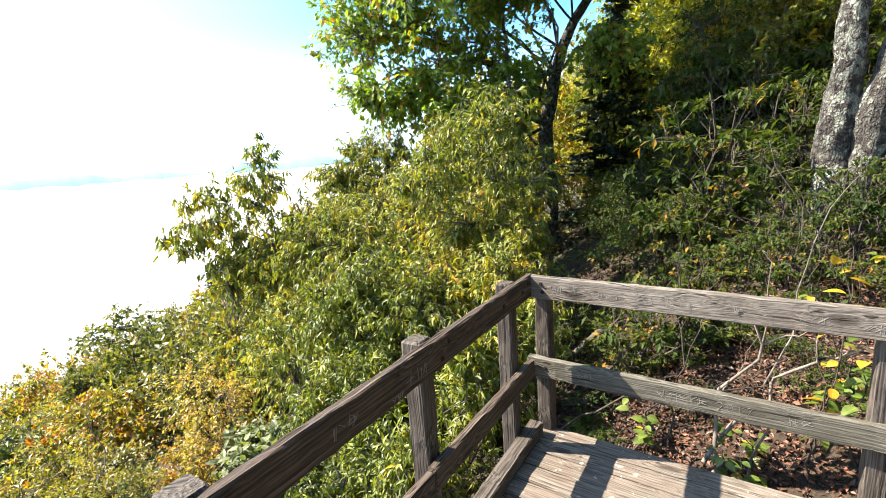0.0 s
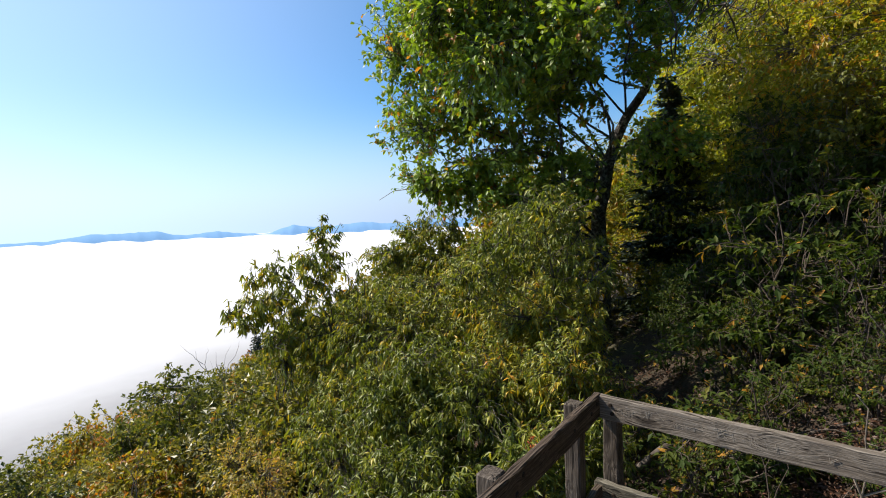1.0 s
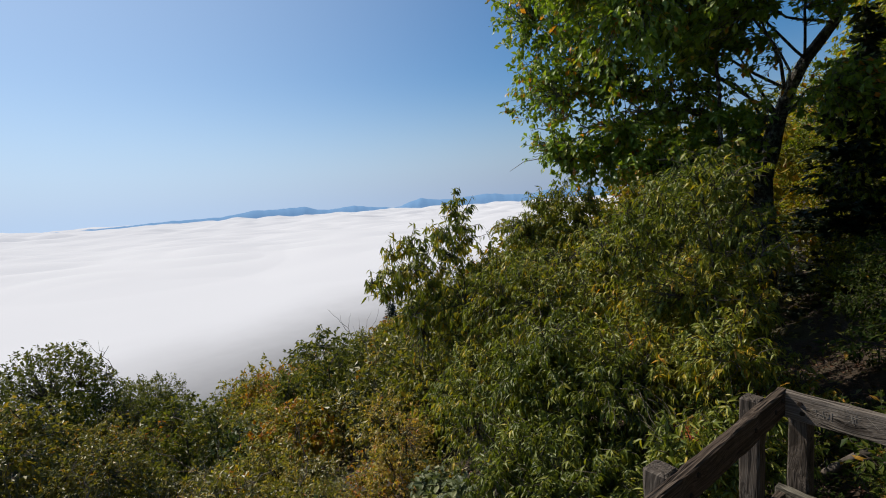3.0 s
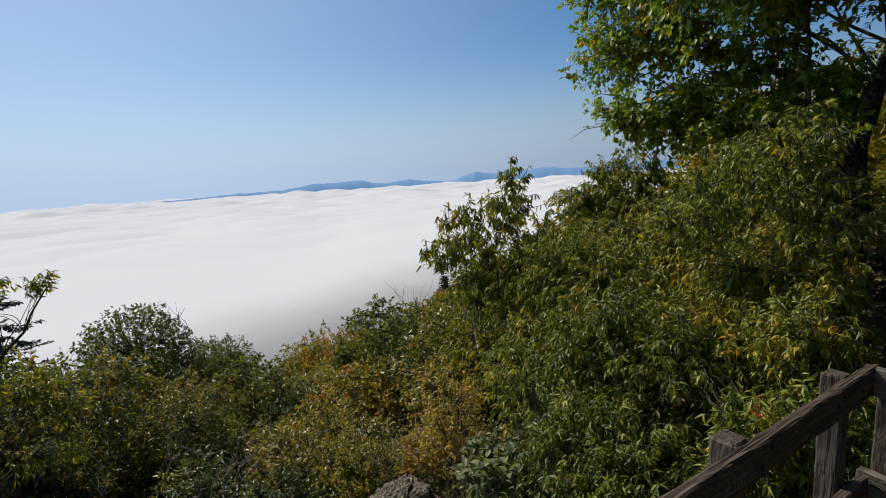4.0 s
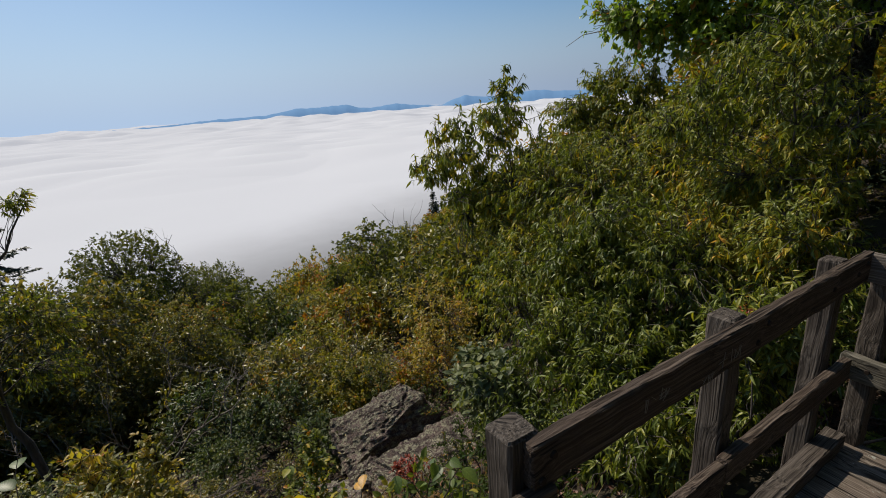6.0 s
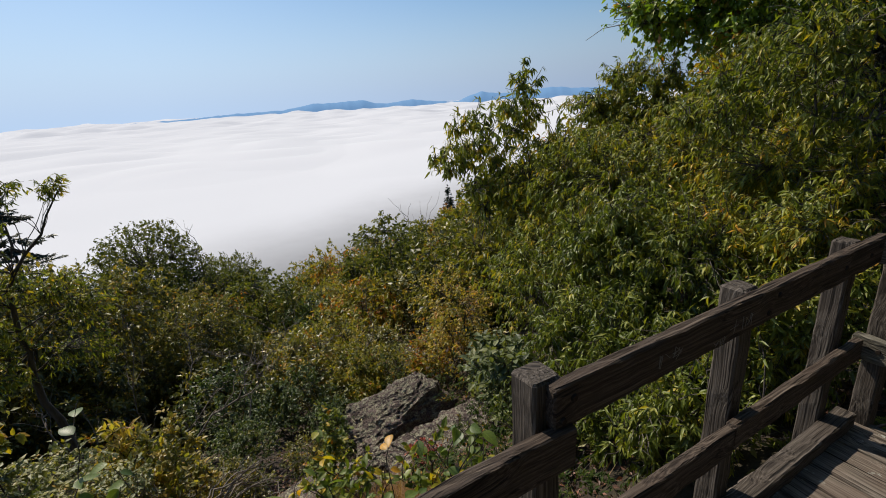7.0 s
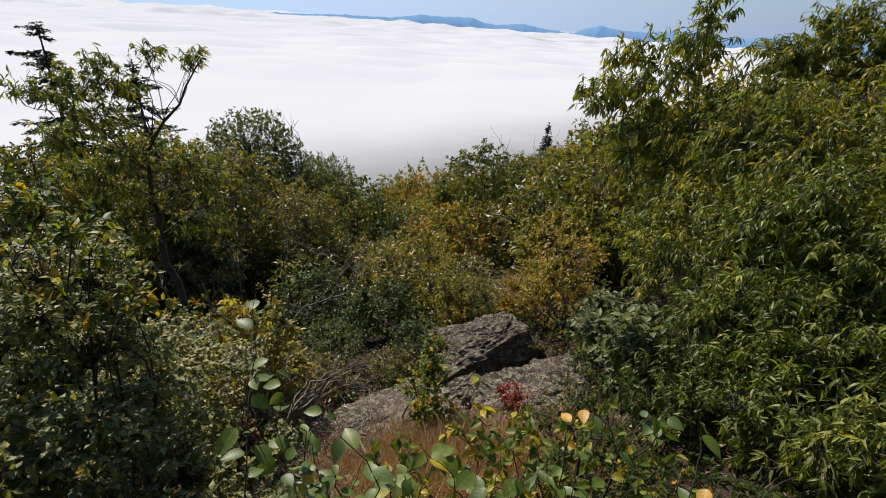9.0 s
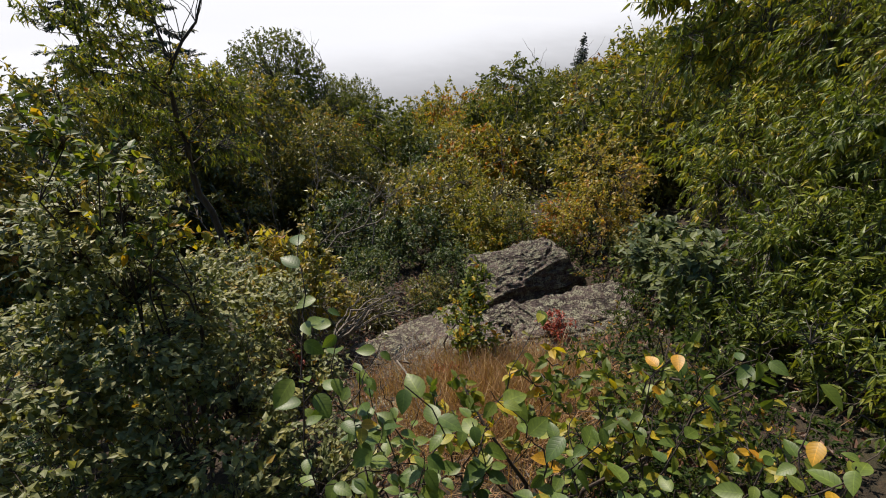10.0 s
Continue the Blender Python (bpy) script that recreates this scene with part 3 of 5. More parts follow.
def board(name, length, width, height, material, seed, chamfer=0.006, wear=0.0018, cuts=0):
    """A worn plank along x from the origin; y across, z up, centred on x only at its start."""
    rng = np.random.default_rng(seed)
    cuts = cuts or max(4, int(length / 0.06))
    c = chamfer
    sec = np.array([(-width / 2 + c, -height / 2), (width / 2 - c, -height / 2), (width / 2, -height / 2 + c), (width / 2, height / 2 - c),
                    (width / 2 - c, height / 2), (0, height / 2), (-width / 2 + c, height / 2), (-width / 2, height / 2 - c), (-width / 2, -height / 2 + c)])
    n = len(sec)
    xs = np.concatenate([[0], np.linspace(c, length - c, cuts), [length]])
    verts = np.empty((len(xs), n, 3))
    for k, x in enumerate(xs):
        e = 1 - (c / min(width, height) * 1.6 if k in (0, len(xs) - 1) else 0)
        verts[k, :, 0] = x
        verts[k, :, 1:] = sec * e + rng.normal(0, wear, (n, 2))
    i = np.arange(n)
    j = (i + 1) % n
    tri = []
    for k in range(len(xs) - 1):
        a, b = k * n, (k + 1) * n
        tri += [np.stack([a + i, b + j, a + j], 1), np.stack([a + i, b + i, b + j], 1)]
    m = (len(xs) - 1) * n
    tri.append(np.array([(0, q, q + 1) for q in range(1, n - 1)]))
    tri.append(np.array([(m, m + q + 1, m + q) for q in range(1, n - 1)]))
    return array_mesh(name, verts.reshape(-1, 3), np.concatenate(tri), material)


# ---- ground ----
def height_at(x, y):
    """The hillside: falls to the west, rises to the east, hollowed round the deck and the boulders."""
    x, y = np.asarray(x, float), np.asarray(y, float)
    west = -np.log1p(np.exp(np.clip(-(x + 200) / 30, -40, 40))) * 30
    lin = np.where(x > 14, 14 + (x - 14) * 0.75, x - west * 0.85)
    z = -0.4 + 0.5 * lin - 0.1 * np.clip(y, -200, 260)
    # a spur of the slope to the north-west
    far, bearing = np.hypot(x, y), np.degrees(np.arctan2(x, y))
    ramp = np.clip((far - 12) / 20, 0, 1)
    spur = np.clip((bearing + 64) / 7, 0, 1) * np.clip((-16 - bearing) / 12, 0, 1)
    z = z + 0.8 * ramp * ramp * (3 - 2 * ramp) * spur
    z = z - 1.0 * np.exp(-((x - 1.2) ** 2 + (y - 1.2) ** 2) / 2.6)
    z = z - 0.75 * np.exp(-((x + 4.2) ** 2 + (y - 4.8) ** 2) / 4.0)
    # dug out under the deck
    u = (x - 0.45) * 0.853 - (y - 2.845) * 0.522
    w = -(x - 0.45) * 0.522 - (y - 2.845) * 0.853
    out = np.hypot(np.maximum(np.maximum(u - 2.95, -u), 0), np.maximum(np.maximum(w - 4.9, -w), 0))
    z = np.minimum(z, -0.42 + 1.6 * out)
    return np.maximum(z, -150)


def on_ground(x, y, sink=0.0):
    return Vector((x, y, float(height_at(x, y)) - sink))


def build_ground():
    n = 190
    s = np.linspace(-1, 1, n)
    w = np.sinh(s * 8.2) / np.sinh(8.2)
    gx, gy = np.meshgrid(-2.0 + w * 4600, 4.0 + w * 4600, indexing="ij")
    z = height_at(gx, gy)
    flat = np.stack([gx, gy, z], -1).reshape(-1, 3)
    rough = np.array([noise.fractal(Vector((p[0] * 0.9, p[1] * 0.9, 0)), 1.0, 2.0, 4) for p in flat])
    far = np.hypot(flat[:, 0], flat[:, 1])
    flat[:, 2] += rough * np.clip(0.05 + far * 0.005, 0.05, 1.5)
    i, j = np.meshgrid(np.arange(n - 1), np.arange(n - 1), indexing="ij")
    a = (i * n + j).ravel()
    tris = np.concatenate([np.stack([a, a + n, a + n + 1], 1), np.stack([a, a + n + 1, a + 1], 1)])
    ob = new("ground", array_mesh("ground", flat, tris, M_GROUND, None, True))
    tagged(ob, "steep forest floor of brown leaf litter and moss", "ground", kind="structure")


build_ground()


# ---- valley fog and far mountains ----
FOG_Z = -62.0


def build_fog():
    m, nt, b = nodes_of("valley fog")
    b.inputs["Base Color"].default_value = (0.635, 0.645, 0.665, 1)
    b.inputs["Roughness"].default_value = 1.0
    b.inputs["Specular IOR Level"].default_value = 0.0
    geo = nt.nodes.new("ShaderNodeNewGeometry")
    sep = nt.nodes.new("ShaderNodeSeparateXYZ")
    nt.links.new(geo.outputs["Position"], sep.inputs[0])
    shore = math_node(nt, "SUBTRACT", math_node(nt, "MULTIPLY", sep.outputs[1], 0.2), sep.outputs[0])
    n = noise_node(nt, 0.012, 5.0, geo.outputs["Position"], 0.6)
    shore = math_node(nt, "ADD", shore, math_node(nt, "MULTIPLY", n.outputs[0], 70.0))
    mr = nt.nodes.new("ShaderNodeMapRange")
    mr.interpolation_type = "SMOOTHSTEP"
    mr.inputs["From Min"].default_value, mr.inputs["From Max"].default_value = 90.0, 330.0
    nt.links.new(shore, mr.inputs["Value"])
    nt.links.new(mr.outputs[0], b.inputs["Alpha"])
    n = 340
    s = np.linspace(-1, 1, n)
    w = np.sinh(s * 4.2) / np.sinh(4.2)
    gx, gy = np.meshgrid(-420 + w * 4300, 420 + w * 4300, indexing="ij")
    flat = np.stack([gx, gy, np.full_like(gx, FOG_Z)], -1).reshape(-1, 3)
    r = np.hypot(flat[:, 0], flat[:, 1])
    roll = np.array([-0.5 + 1.8 * abs(noise.noise(Vector((p[0] * 0.0026, p[1] * 0.0026, 3.0)))) + 1.0 * (abs(noise.noise(Vector((p[0] * 0.006, p[1] * 0.006, 8.0)))) - 0.2) for p in flat])
    flat[:, 2] += 3 * np.clip(r / 4200, 0, 1)
    flat[:, 2] += roll * np.clip(r * 0.007, 2, 22)
    i, j = np.meshgrid(np.arange(n - 1), np.arange(n - 1), indexing="ij")
    a = (i * n + j).ravel()
    tris = np.concatenate([np.stack([a, a + n, a + n + 1], 1), np.stack([a, a + n + 1, a + 1], 1)])
    ob = new("fog", array_mesh("fog", flat, tris, m, None, True))
    tagged(ob, "white sea of fog filling the valley below", "fog", kind="structure")


build_fog()


def build_mountains():
    m, nt, b = nodes_of("hazed glowing ridge")
    # haze of the air is put into the blue base and the glow
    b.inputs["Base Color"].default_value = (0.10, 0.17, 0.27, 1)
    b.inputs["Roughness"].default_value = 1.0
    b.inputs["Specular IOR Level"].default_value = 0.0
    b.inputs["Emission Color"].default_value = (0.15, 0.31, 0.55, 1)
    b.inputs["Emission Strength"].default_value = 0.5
    bear = np.radians(np.linspace(-100, 15, 500))
    deg = np.degrees(bear)
    crest = ((-80, -70), (-58, -52), (-54, -36), (-50.5, -34), (-48, -28), (-45, 8), (-43, 3), (-39.5, 13), (-38, -26), (-36.5, -26), (-34, -8), (-30.7, -40), (-28.6, -46), (-27.6, -12), (-26, 21), (-23.7, -3), (-21.8, -4), (-18, 25), (-15.5, 4), (-13, -4), (-11, 24), (-5, 22), (15, 10))
    prof = np.interp(deg, [c for c, _ in crest], [h for _, h in crest])
    prof += np.array([noise.fractal(Vector((a * 1.1, 0, 7)), 0.8, 2.0, 6) * 6 for a in deg])
    rows = []
    for dist, f in ((4150, -1.0), (4300, 0.55), (4420, 1.0), (4600, -1.0)):
        z = FOG_Z - 60 + (prof - (FOG_Z - 60)) * (f if f > 0 else 0)
        z = z + np.array([noise.noise(Vector((a * 2.0, dist, 1))) * 6 for a in deg]) * (f == 0.55)
        rows.append(np.stack([np.sin(bear) * dist, np.cos(bear) * dist, z], 1))
    flat = np.concatenate(rows)
    a = (np.arange(3)[:, None] * 500 + np.arange(499)[None]).ravel()
    tris = np.concatenate([np.stack([a, a + 1, a + 501], 1), np.stack([a, a + 501, a + 500], 1)])
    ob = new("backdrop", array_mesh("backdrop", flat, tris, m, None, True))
    tagged(ob, "mountain ridges above the far fog, blue haze put into their colour", "mountains", kind="structure")


build_mountains()

# ---- the deck and its railing ----
CORNER = Vector((0.45, 2.845, 0))
AX = Matrix(((-0.481, 0.877, 0, CORNER.x + 0.0132), (-0.877, -0.481, 0, CORNER.y - 0.0072), (0, 0, 1, 0), (0, 0, 0, 1)))
BX = Matrix(((0.853, 0.522, 0, CORNER.x), (-0.522, 0.853, 0, CORNER.y), (0, 0, 1, 0), (0, 0, 0, 1)))
UP = pose(0, 0, 0, 0, -90, 0)
RAIL, THICK, TALL = 1.07, 0.042, 0.14


def at(x, y, z):
    return Matrix.Translation((x, y, z))


def post(parent, x, y, bottom, top, seed, size=0.094):
    return part("post", board("post", top - bottom, size, size, M_POST, seed, 0.009, 0.0016), parent, at(x, y, bottom) @ UP)


def bolt(parent, m):
    bm = bmesh.new()
    bmesh.ops.create_cone(bm, segments=10, radius1=0.013, radius2=0.010, depth=0.008, cap_ends=True)
    me = bpy.data.meshes.new("bolt")
    bm.to_mesh(me)
    bm.free()
    me.materials.append(M_BOLT)
    return part("bolt", me, parent, m)


rail_a = thing("railing", "weathered grey timber railing along the deck's valley side", "railing", AX)
part("top_rail", board("top_rail", 2.18, THICK, TALL, M_WOOD, 1), rail_a, at(-0.02, -THICK / 2, RAIL - TALL / 2))
part("mid_rail", board("mid_rail", 1.17, THICK, 0.12, M_WOOD, 2), rail_a, at(0.03, 0.012 - THICK / 2, 0.46))
part("mid_rail", board("mid_rail", 1.9, THICK, 0.12, M_WOOD, 3), rail_a, at(1.21, 0.018 - THICK / 2, 0.455))
part("lower_rail", board("lower_rail", 1.6, THICK, TALL, M_WOOD, 4), rail_a, at(2.09, 0.018 - THICK / 2, 0.94 - TALL / 2))
part("toe_board", board("toe_board", 3.4, 0.09, 0.085, M_POST, 5), rail_a, at(0.02, 0.004, 0.043))
for k, s in enumerate((0.20, 1.12, 2.15, 3.55)):
    post(rail_a, s, -THICK - 0.047, -1.6, (1.066, 1.075, 1.078, 0.93)[k], 10 + k, (0.094, 0.096, 0.104, 0.094)[k])
for s, z in ((0.07, 1.03), (0.16, 1.0), (1.0, 1.03), (1.06, 0.97), (2.09, 1.02), (2.13, 0.96), (0.42, 1.0)):
    bolt(rail_a, at(s, 0.003, z) @ pose(0, 0, 0, -90, 0, 0))

rail_b = thing("railing", "weathered grey timber railing carved with initials", "railing", BX)
part("top_rail", board("top_rail", 2.6, THICK, TALL, M_SILVER, 21), rail_b, at(0.005, 0.0, RAIL - 0.005 - TALL / 2))
part("mid_rail", board("mid_rail", 2.6, THICK, 0.13, M_MOSSY, 22), rail_b, at(-0.03, 0.0, 0.465))
post(rail_b, 0.055, THICK / 2 + 0.06, -0.9, 1.0, 23)
post(rail_b, 1.67, THICK / 2 + 0.047, -0.9, 1.0, 24)
for s, z in ((0.08, 1.02), (0.09, 0.97), (0.09, 0.47), (1.78, 1.02), (1.82, 0.95)):
    bolt(rail_b, at(s, -THICK / 2 - 0.003, z) @ pose(0, 0, 0, 90, 0, 0))


def carve(parent, x, z, y, w, h, seed, label=""):
    """Scratched marks: short bars of about the letters' size."""
    rng = random.Random(seed)
    for _ in range(max(5, int(w / h * 4.2))):
        cx, cz = x + rng.uniform(0, w), z + rng.uniform(-0.2, 0.2) * h
        m = Matrix.Translation((cx, y, cz)) @ Matrix.Rotation(rng.choice((0.1, 1.4, 0.8, -0.7, 1.6)), 4, "Y") @ Matrix.Diagonal((h * rng.uniform(0.5, 1.0), 0.0012, 0.0016, 1))
        bm = bmesh.new()
        bmesh.ops.create_cube(bm, size=1)
        me = bpy.data.meshes.new("scratch")
        bm.to_mesh(me)
        bm.free()
        me.materials.append(M_CUT)
        part("scratch", me, parent, m, label)


for k, (x, z, w, h) in enumerate(((0.14, 1.0, 0.07, 0.045), (0.26, 1.01, 0.10, 0.06), (0.43, 0.99, 0.10, 0.03), (0.55, 1.0, 0.16, 0.07), (0.78, 0.99, 0.12, 0.05), (1.08, 0.99, 0.06, 0.04), (1.33, 0.99, 0.10, 0.05), (1.55, 0.98, 0.12, 0.05))):
    carve(rail_b, x, z, -THICK / 2 - 0.0012, w, h, 50 + k, "pale scratched initials")
for k, (x, z, w, h) in enumerate(((0.74, 0.465, 0.24, 0.055), (1.32, 0.465, 0.10, 0.045), (0.30, 0.47, 0.08, 0.04))):
    carve(rail_b, x, z, -THICK / 2 - 0.0012, w, h, 70 + k, "pale scratched letters")
for k, (x, z, w, h) in enumerate(((1.18, 0.99, 0.12, 0.06), (1.34, 0.95, 0.08, 0.04), (1.6, 1.0, 0.14, 0.05))):
    carve(rail_a, x, z, 0.0012, w, h, 80 + k, "dull scratched letters")
for k, digit in enumerate("2017"):
    glyph = bpy.data.curves.new("digit", "FONT")
    glyph.body, glyph.size, glyph.extrude, glyph.offset = digit, 0.07, 0.0008, -0.0028
    tmp = bpy.data.objects.new("digit", glyph)
    digit_mesh = bpy.data.meshes.new_from_object(tmp)
    bpy.data.objects.remove(tmp)
    digit_mesh.materials.append(M_CUT)
    part("carved_digit", digit_mesh, rail_b, at(1.03 + 0.042 * k, -THICK / 2 - 0.001, 0.442) @ pose(0, 0, 0, 90, 0, 0), "digit of the year 2017 scratched into the wood" if k == 0 else "")

deck = thing("floor", "weathered timber deck boards with lichen spots", "deck", BX, kind="structure")
for k in range(34):
    part("plank", board("plank", 2.9, 0.1335, 0.038, M_DECK, 100 + k, 0.004, 0.0012, 16), deck, at(-0.03 + 0.0045 * (k % 2), 0.02 - 0.142 * k, -0.019 - 0.002 * (k % 3)))
part("joist", board("joist", 2.9, 0.04, 0.2, M_DECK, 140), deck, at(0.03, 0.06, -0.142))
part("joist", board("joist", 4.7, 0.04, 0.2, M_DECK, 141), deck, at(0.06, 0.06, -0.142) @ pose(0, 0, 0, 0, 0, -90))

# ---- plants: the chestnut thicket below the railing ----
def rel(base, lobes):
    return [(x - base.x, y - base.y, z - base.z, a, b, c) for x, y, z, a, b, c in lobes]


def thicket(base, lobes, twigs, per, seed, radius=0.035, mat=None, leaf=0.088, label="leafy chestnut sapling with drooping narrow leaves, some yellow", **kw):
    rows = kw.pop("rows", NARROW)
    args = dict(limbs=16, split=True, droop=0.7, sag=0.5, up=0.8, group="chestnut thicket", shell=0.1, gap=0.25)
    args.update(kw)
    return plant("sapling", label, "tree", base, rel(base, lobes), twigs, per, leaf, rows, mat or M_LANCE, M_BARK, radius, seed, **args)


thicket(on_ground(-2.95, 7.4), [(-3.1, 7.35, 2.05, 0.3, 0.3, 0.3), (-3.25, 7.25, 1.5, 0.8, 0.75, 0.4), (-3.95, 6.85, 1.4, 0.36, 0.38, 0.3), (-3.55, 6.95, 0.95, 0.95, 0.85, 0.5), (-4.1, 6.6, 0.85, 0.45, 0.5, 0.3), (-3.5, 6.7, 0.35, 0.6, 0.6, 0.45), (-3.0, 6.8, 0.3, 0.8, 0.8, 0.7), (-2.5, 7.2, 0.7, 0.8, 0.7, 0.6), (-2.9, 6.4, -0.6, 0.8, 0.8, 0.8)], 1050, 9, 11, leaf=0.125, rows=LANCE, droop=1.0, sag=0.5, gap=0.0, limbs=34, turned=-0.1)
thicket(on_ground(-2.0, 8.8), [(-2.2, 8.7, 1.4, 0.8, 0.7, 0.5), (-1.6, 8.7, 1.9, 0.8, 0.7, 0.5), (-1.2, 8.5, 1.2, 0.9, 0.8, 0.6), (-2.6, 8.4, 0.7, 0.8, 0.7, 0.6)], 1300, 13, 20, leaf=0.1, turned=0.08)
thicket(on_ground(-1.7, 6.5), [(-1.7, 6.3, 0.3, 1.1, 1.0, 1.1), (-1.3, 7.2, 0.6, 1.2, 1.2, 0.85), (-1.95, 5.6, -0.6, 1.0, 0.9, 0.9)], 2500, 15, 12, turned=-0.06)
thicket(on_ground(-0.9, 5.2), [(-1.0, 5.0, 0.05, 1.0, 0.8, 0.85), (-1.2, 4.4, -0.7, 0.8, 0.7, 0.7), (-0.5, 4.3, -0.4, 0.7, 0.6, 0.7)], 2300, 15, 13, turned=-0.15)
thicket(on_ground(0.2, 5.8), [(0.0, 5.7, 0.5, 1.0, 0.8, 0.8), (0.45, 6.4, 0.7, 0.7, 0.8, 0.8), (0.1, 5.0, -0.2, 0.7, 0.6, 0.8), (0.35, 4.8, 0.5, 0.5, 0.45, 0.5)], 2100, 15, 14)
thicket(on_ground(0.2, 8.3), [(-0.6, 8.3, 1.0, 1.4, 1.1, 0.85), (0.6, 8.2, 1.2, 1.2, 1.0, 0.9), (-1.8, 8.8, 0.4, 1.2, 1.0, 0.9)], 1600, 14, 15, leaf=0.1)
thicket(on_ground(0.7, 5.7), [(0.3, 5.4, 2.2, 0.6, 0.6, 0.4), (0.6, 5.5, 1.5, 0.5, 0.5, 0.5), (-0.4, 5.6, 1.6, 0.6, 0.5, 0.45), (0.1, 6.3, 1.9, 0.7, 0.6, 0.6)], 480, 11, 18, leaf=0.095, radius=0.035, turned=-0.25, label="young tree with light green leaves before the oak")
thicket(on_ground(0.7, 5.6), [(0.6, 5.4, 0.75, 0.45, 0.45, 0.5), (0.75, 5.9, 0.9, 0.45, 0.5, 0.5), (1.0, 5.6, 0.0, 0.5, 0.5, 0.5)], 520, 12, 19, radius=0.03)
thicket(on_ground(-1.0, 3.6), [(-1.1, 3.6, -1.0, 0.7, 0.55, 0.6), (-0.6, 3.3, -0.7, 0.55, 0.45, 0.6), (-1.6, 3.7, -1.1, 0.5, 0.5, 0.5)], 480, 12, 16, turned=-0.3, leaf=0.085, rows=LANCE, stems=6, radius=0.018)
thicket(on_ground(-0.3, 3.4), [(-0.35, 3.1, -0.5, 0.4, 0.35, 0.5), (0.2, 3.7, -0.2, 0.5, 0.4, 0.6), (0.1, 3.55, 0.3, 0.35, 0.3, 0.3), (0.55, 3.85, 0.3, 0.4, 0.3, 0.35)], 1000, 14, 17, leaf=0.08, rows=LANCE, stems=5, radius=0.015)


def shrub(base, lobes, twigs, per, seed, label, mat=None, leaf=0.07, rows=PLAIN, **kw):
    args = dict(stems=9, limbs=10, droop=0.2, sag=0.2, up=0.9, wide=0.8, shell=0.3)
    args.update(kw)
    return plant("shrub", label, "shrub", base, rel(base, lobes), twigs, per, leaf, rows, mat or M_DULL, M_TWIG, 0.02, seed, **args)


shrub(on_ground(-2.2, 4.5), [(-2.1, 4.0, -0.95, 0.4, 0.4, 0.4), (-1.9, 4.3, -1.4, 0.5, 0.5, 0.5), (-2.65, 4.95, -1.6, 0.5, 0.5, 0.5)], 430, 8, 31, "grey-green shrub with pale broad leaves", M_PALELEAF, leaf=0.1, rows=BROAD, up=1.6)
shrub(on_ground(-4.3, 6.9), [(-4.5, 7.0, -1.9, 0.9, 0.8, 0.8), (-3.8, 6.3, -1.9, 0.6, 0.6, 0.7), (-4.2, 6.8, -2.7, 0.9, 0.7, 0.5)], 520, 11, 32, "shrub turned golden orange in autumn", M_GOLD, 0.07)
shrub(on_ground(-4.5, 0.0), [(-4.75, 0.2, -0.2, 0.45, 0.55, 0.5), (-4.4, 0.1, -0.8, 0.75, 0.75, 0.4), (-4.9, 0.8, -1.3, 0.8, 0.7, 0.35), (-4.2, -0.5, -0.8, 0.8, 0.7, 0.35), (-3.7, 0.1, -1.2, 0.75, 0.7, 0.3), (-4.1, 0.8, -1.7, 0.7, 0.6, 0.28), (-3.2, -0.4, -1.3, 0.7, 0.6, 0.26), (-3.2, 0.6, -1.75, 0.6, 0.5, 0.22)], 2900, 9, 33, "dense shrub with layered dark green leaves", M_LAYER, leaf=0.064, rows=OVAL, up=2.0, gap=0.45, droop=0.1, sag=0.25, shell=0.5)
shrub(on_ground(-4.3, 0.1), [(-4.4, 0.15, 0.55, 0.16, 0.16, 0.3), (-4.5, 0.35, 0.25, 0.3, 0.3, 0.25), (-4.2, 0.45, -0.1, 0.25, 0.25, 0.2)], 70, 7, 37, "thin stems with broad yellow-green leaves above a shrub", M_SMALL, leaf=0.075, rows=BROAD, up=1.8, gap=0.0, droop=0.2, stems=7, limbs=0)
shrub(on_ground(-6.1, 1.8), [(-6.1, 1.7, -2.3, 0.7, 0.7, 0.5), (-5.6, 2.2, -2.6, 0.5, 0.5, 0.4), (-6.6, 2.4, -2.6, 0.6, 0.5, 0.5)], 380, 11, 34, "low shrub with cream-green and orange leaves", M_GOLD, 0.085, BROAD, stems=7, turned=-0.08, up=1.5)


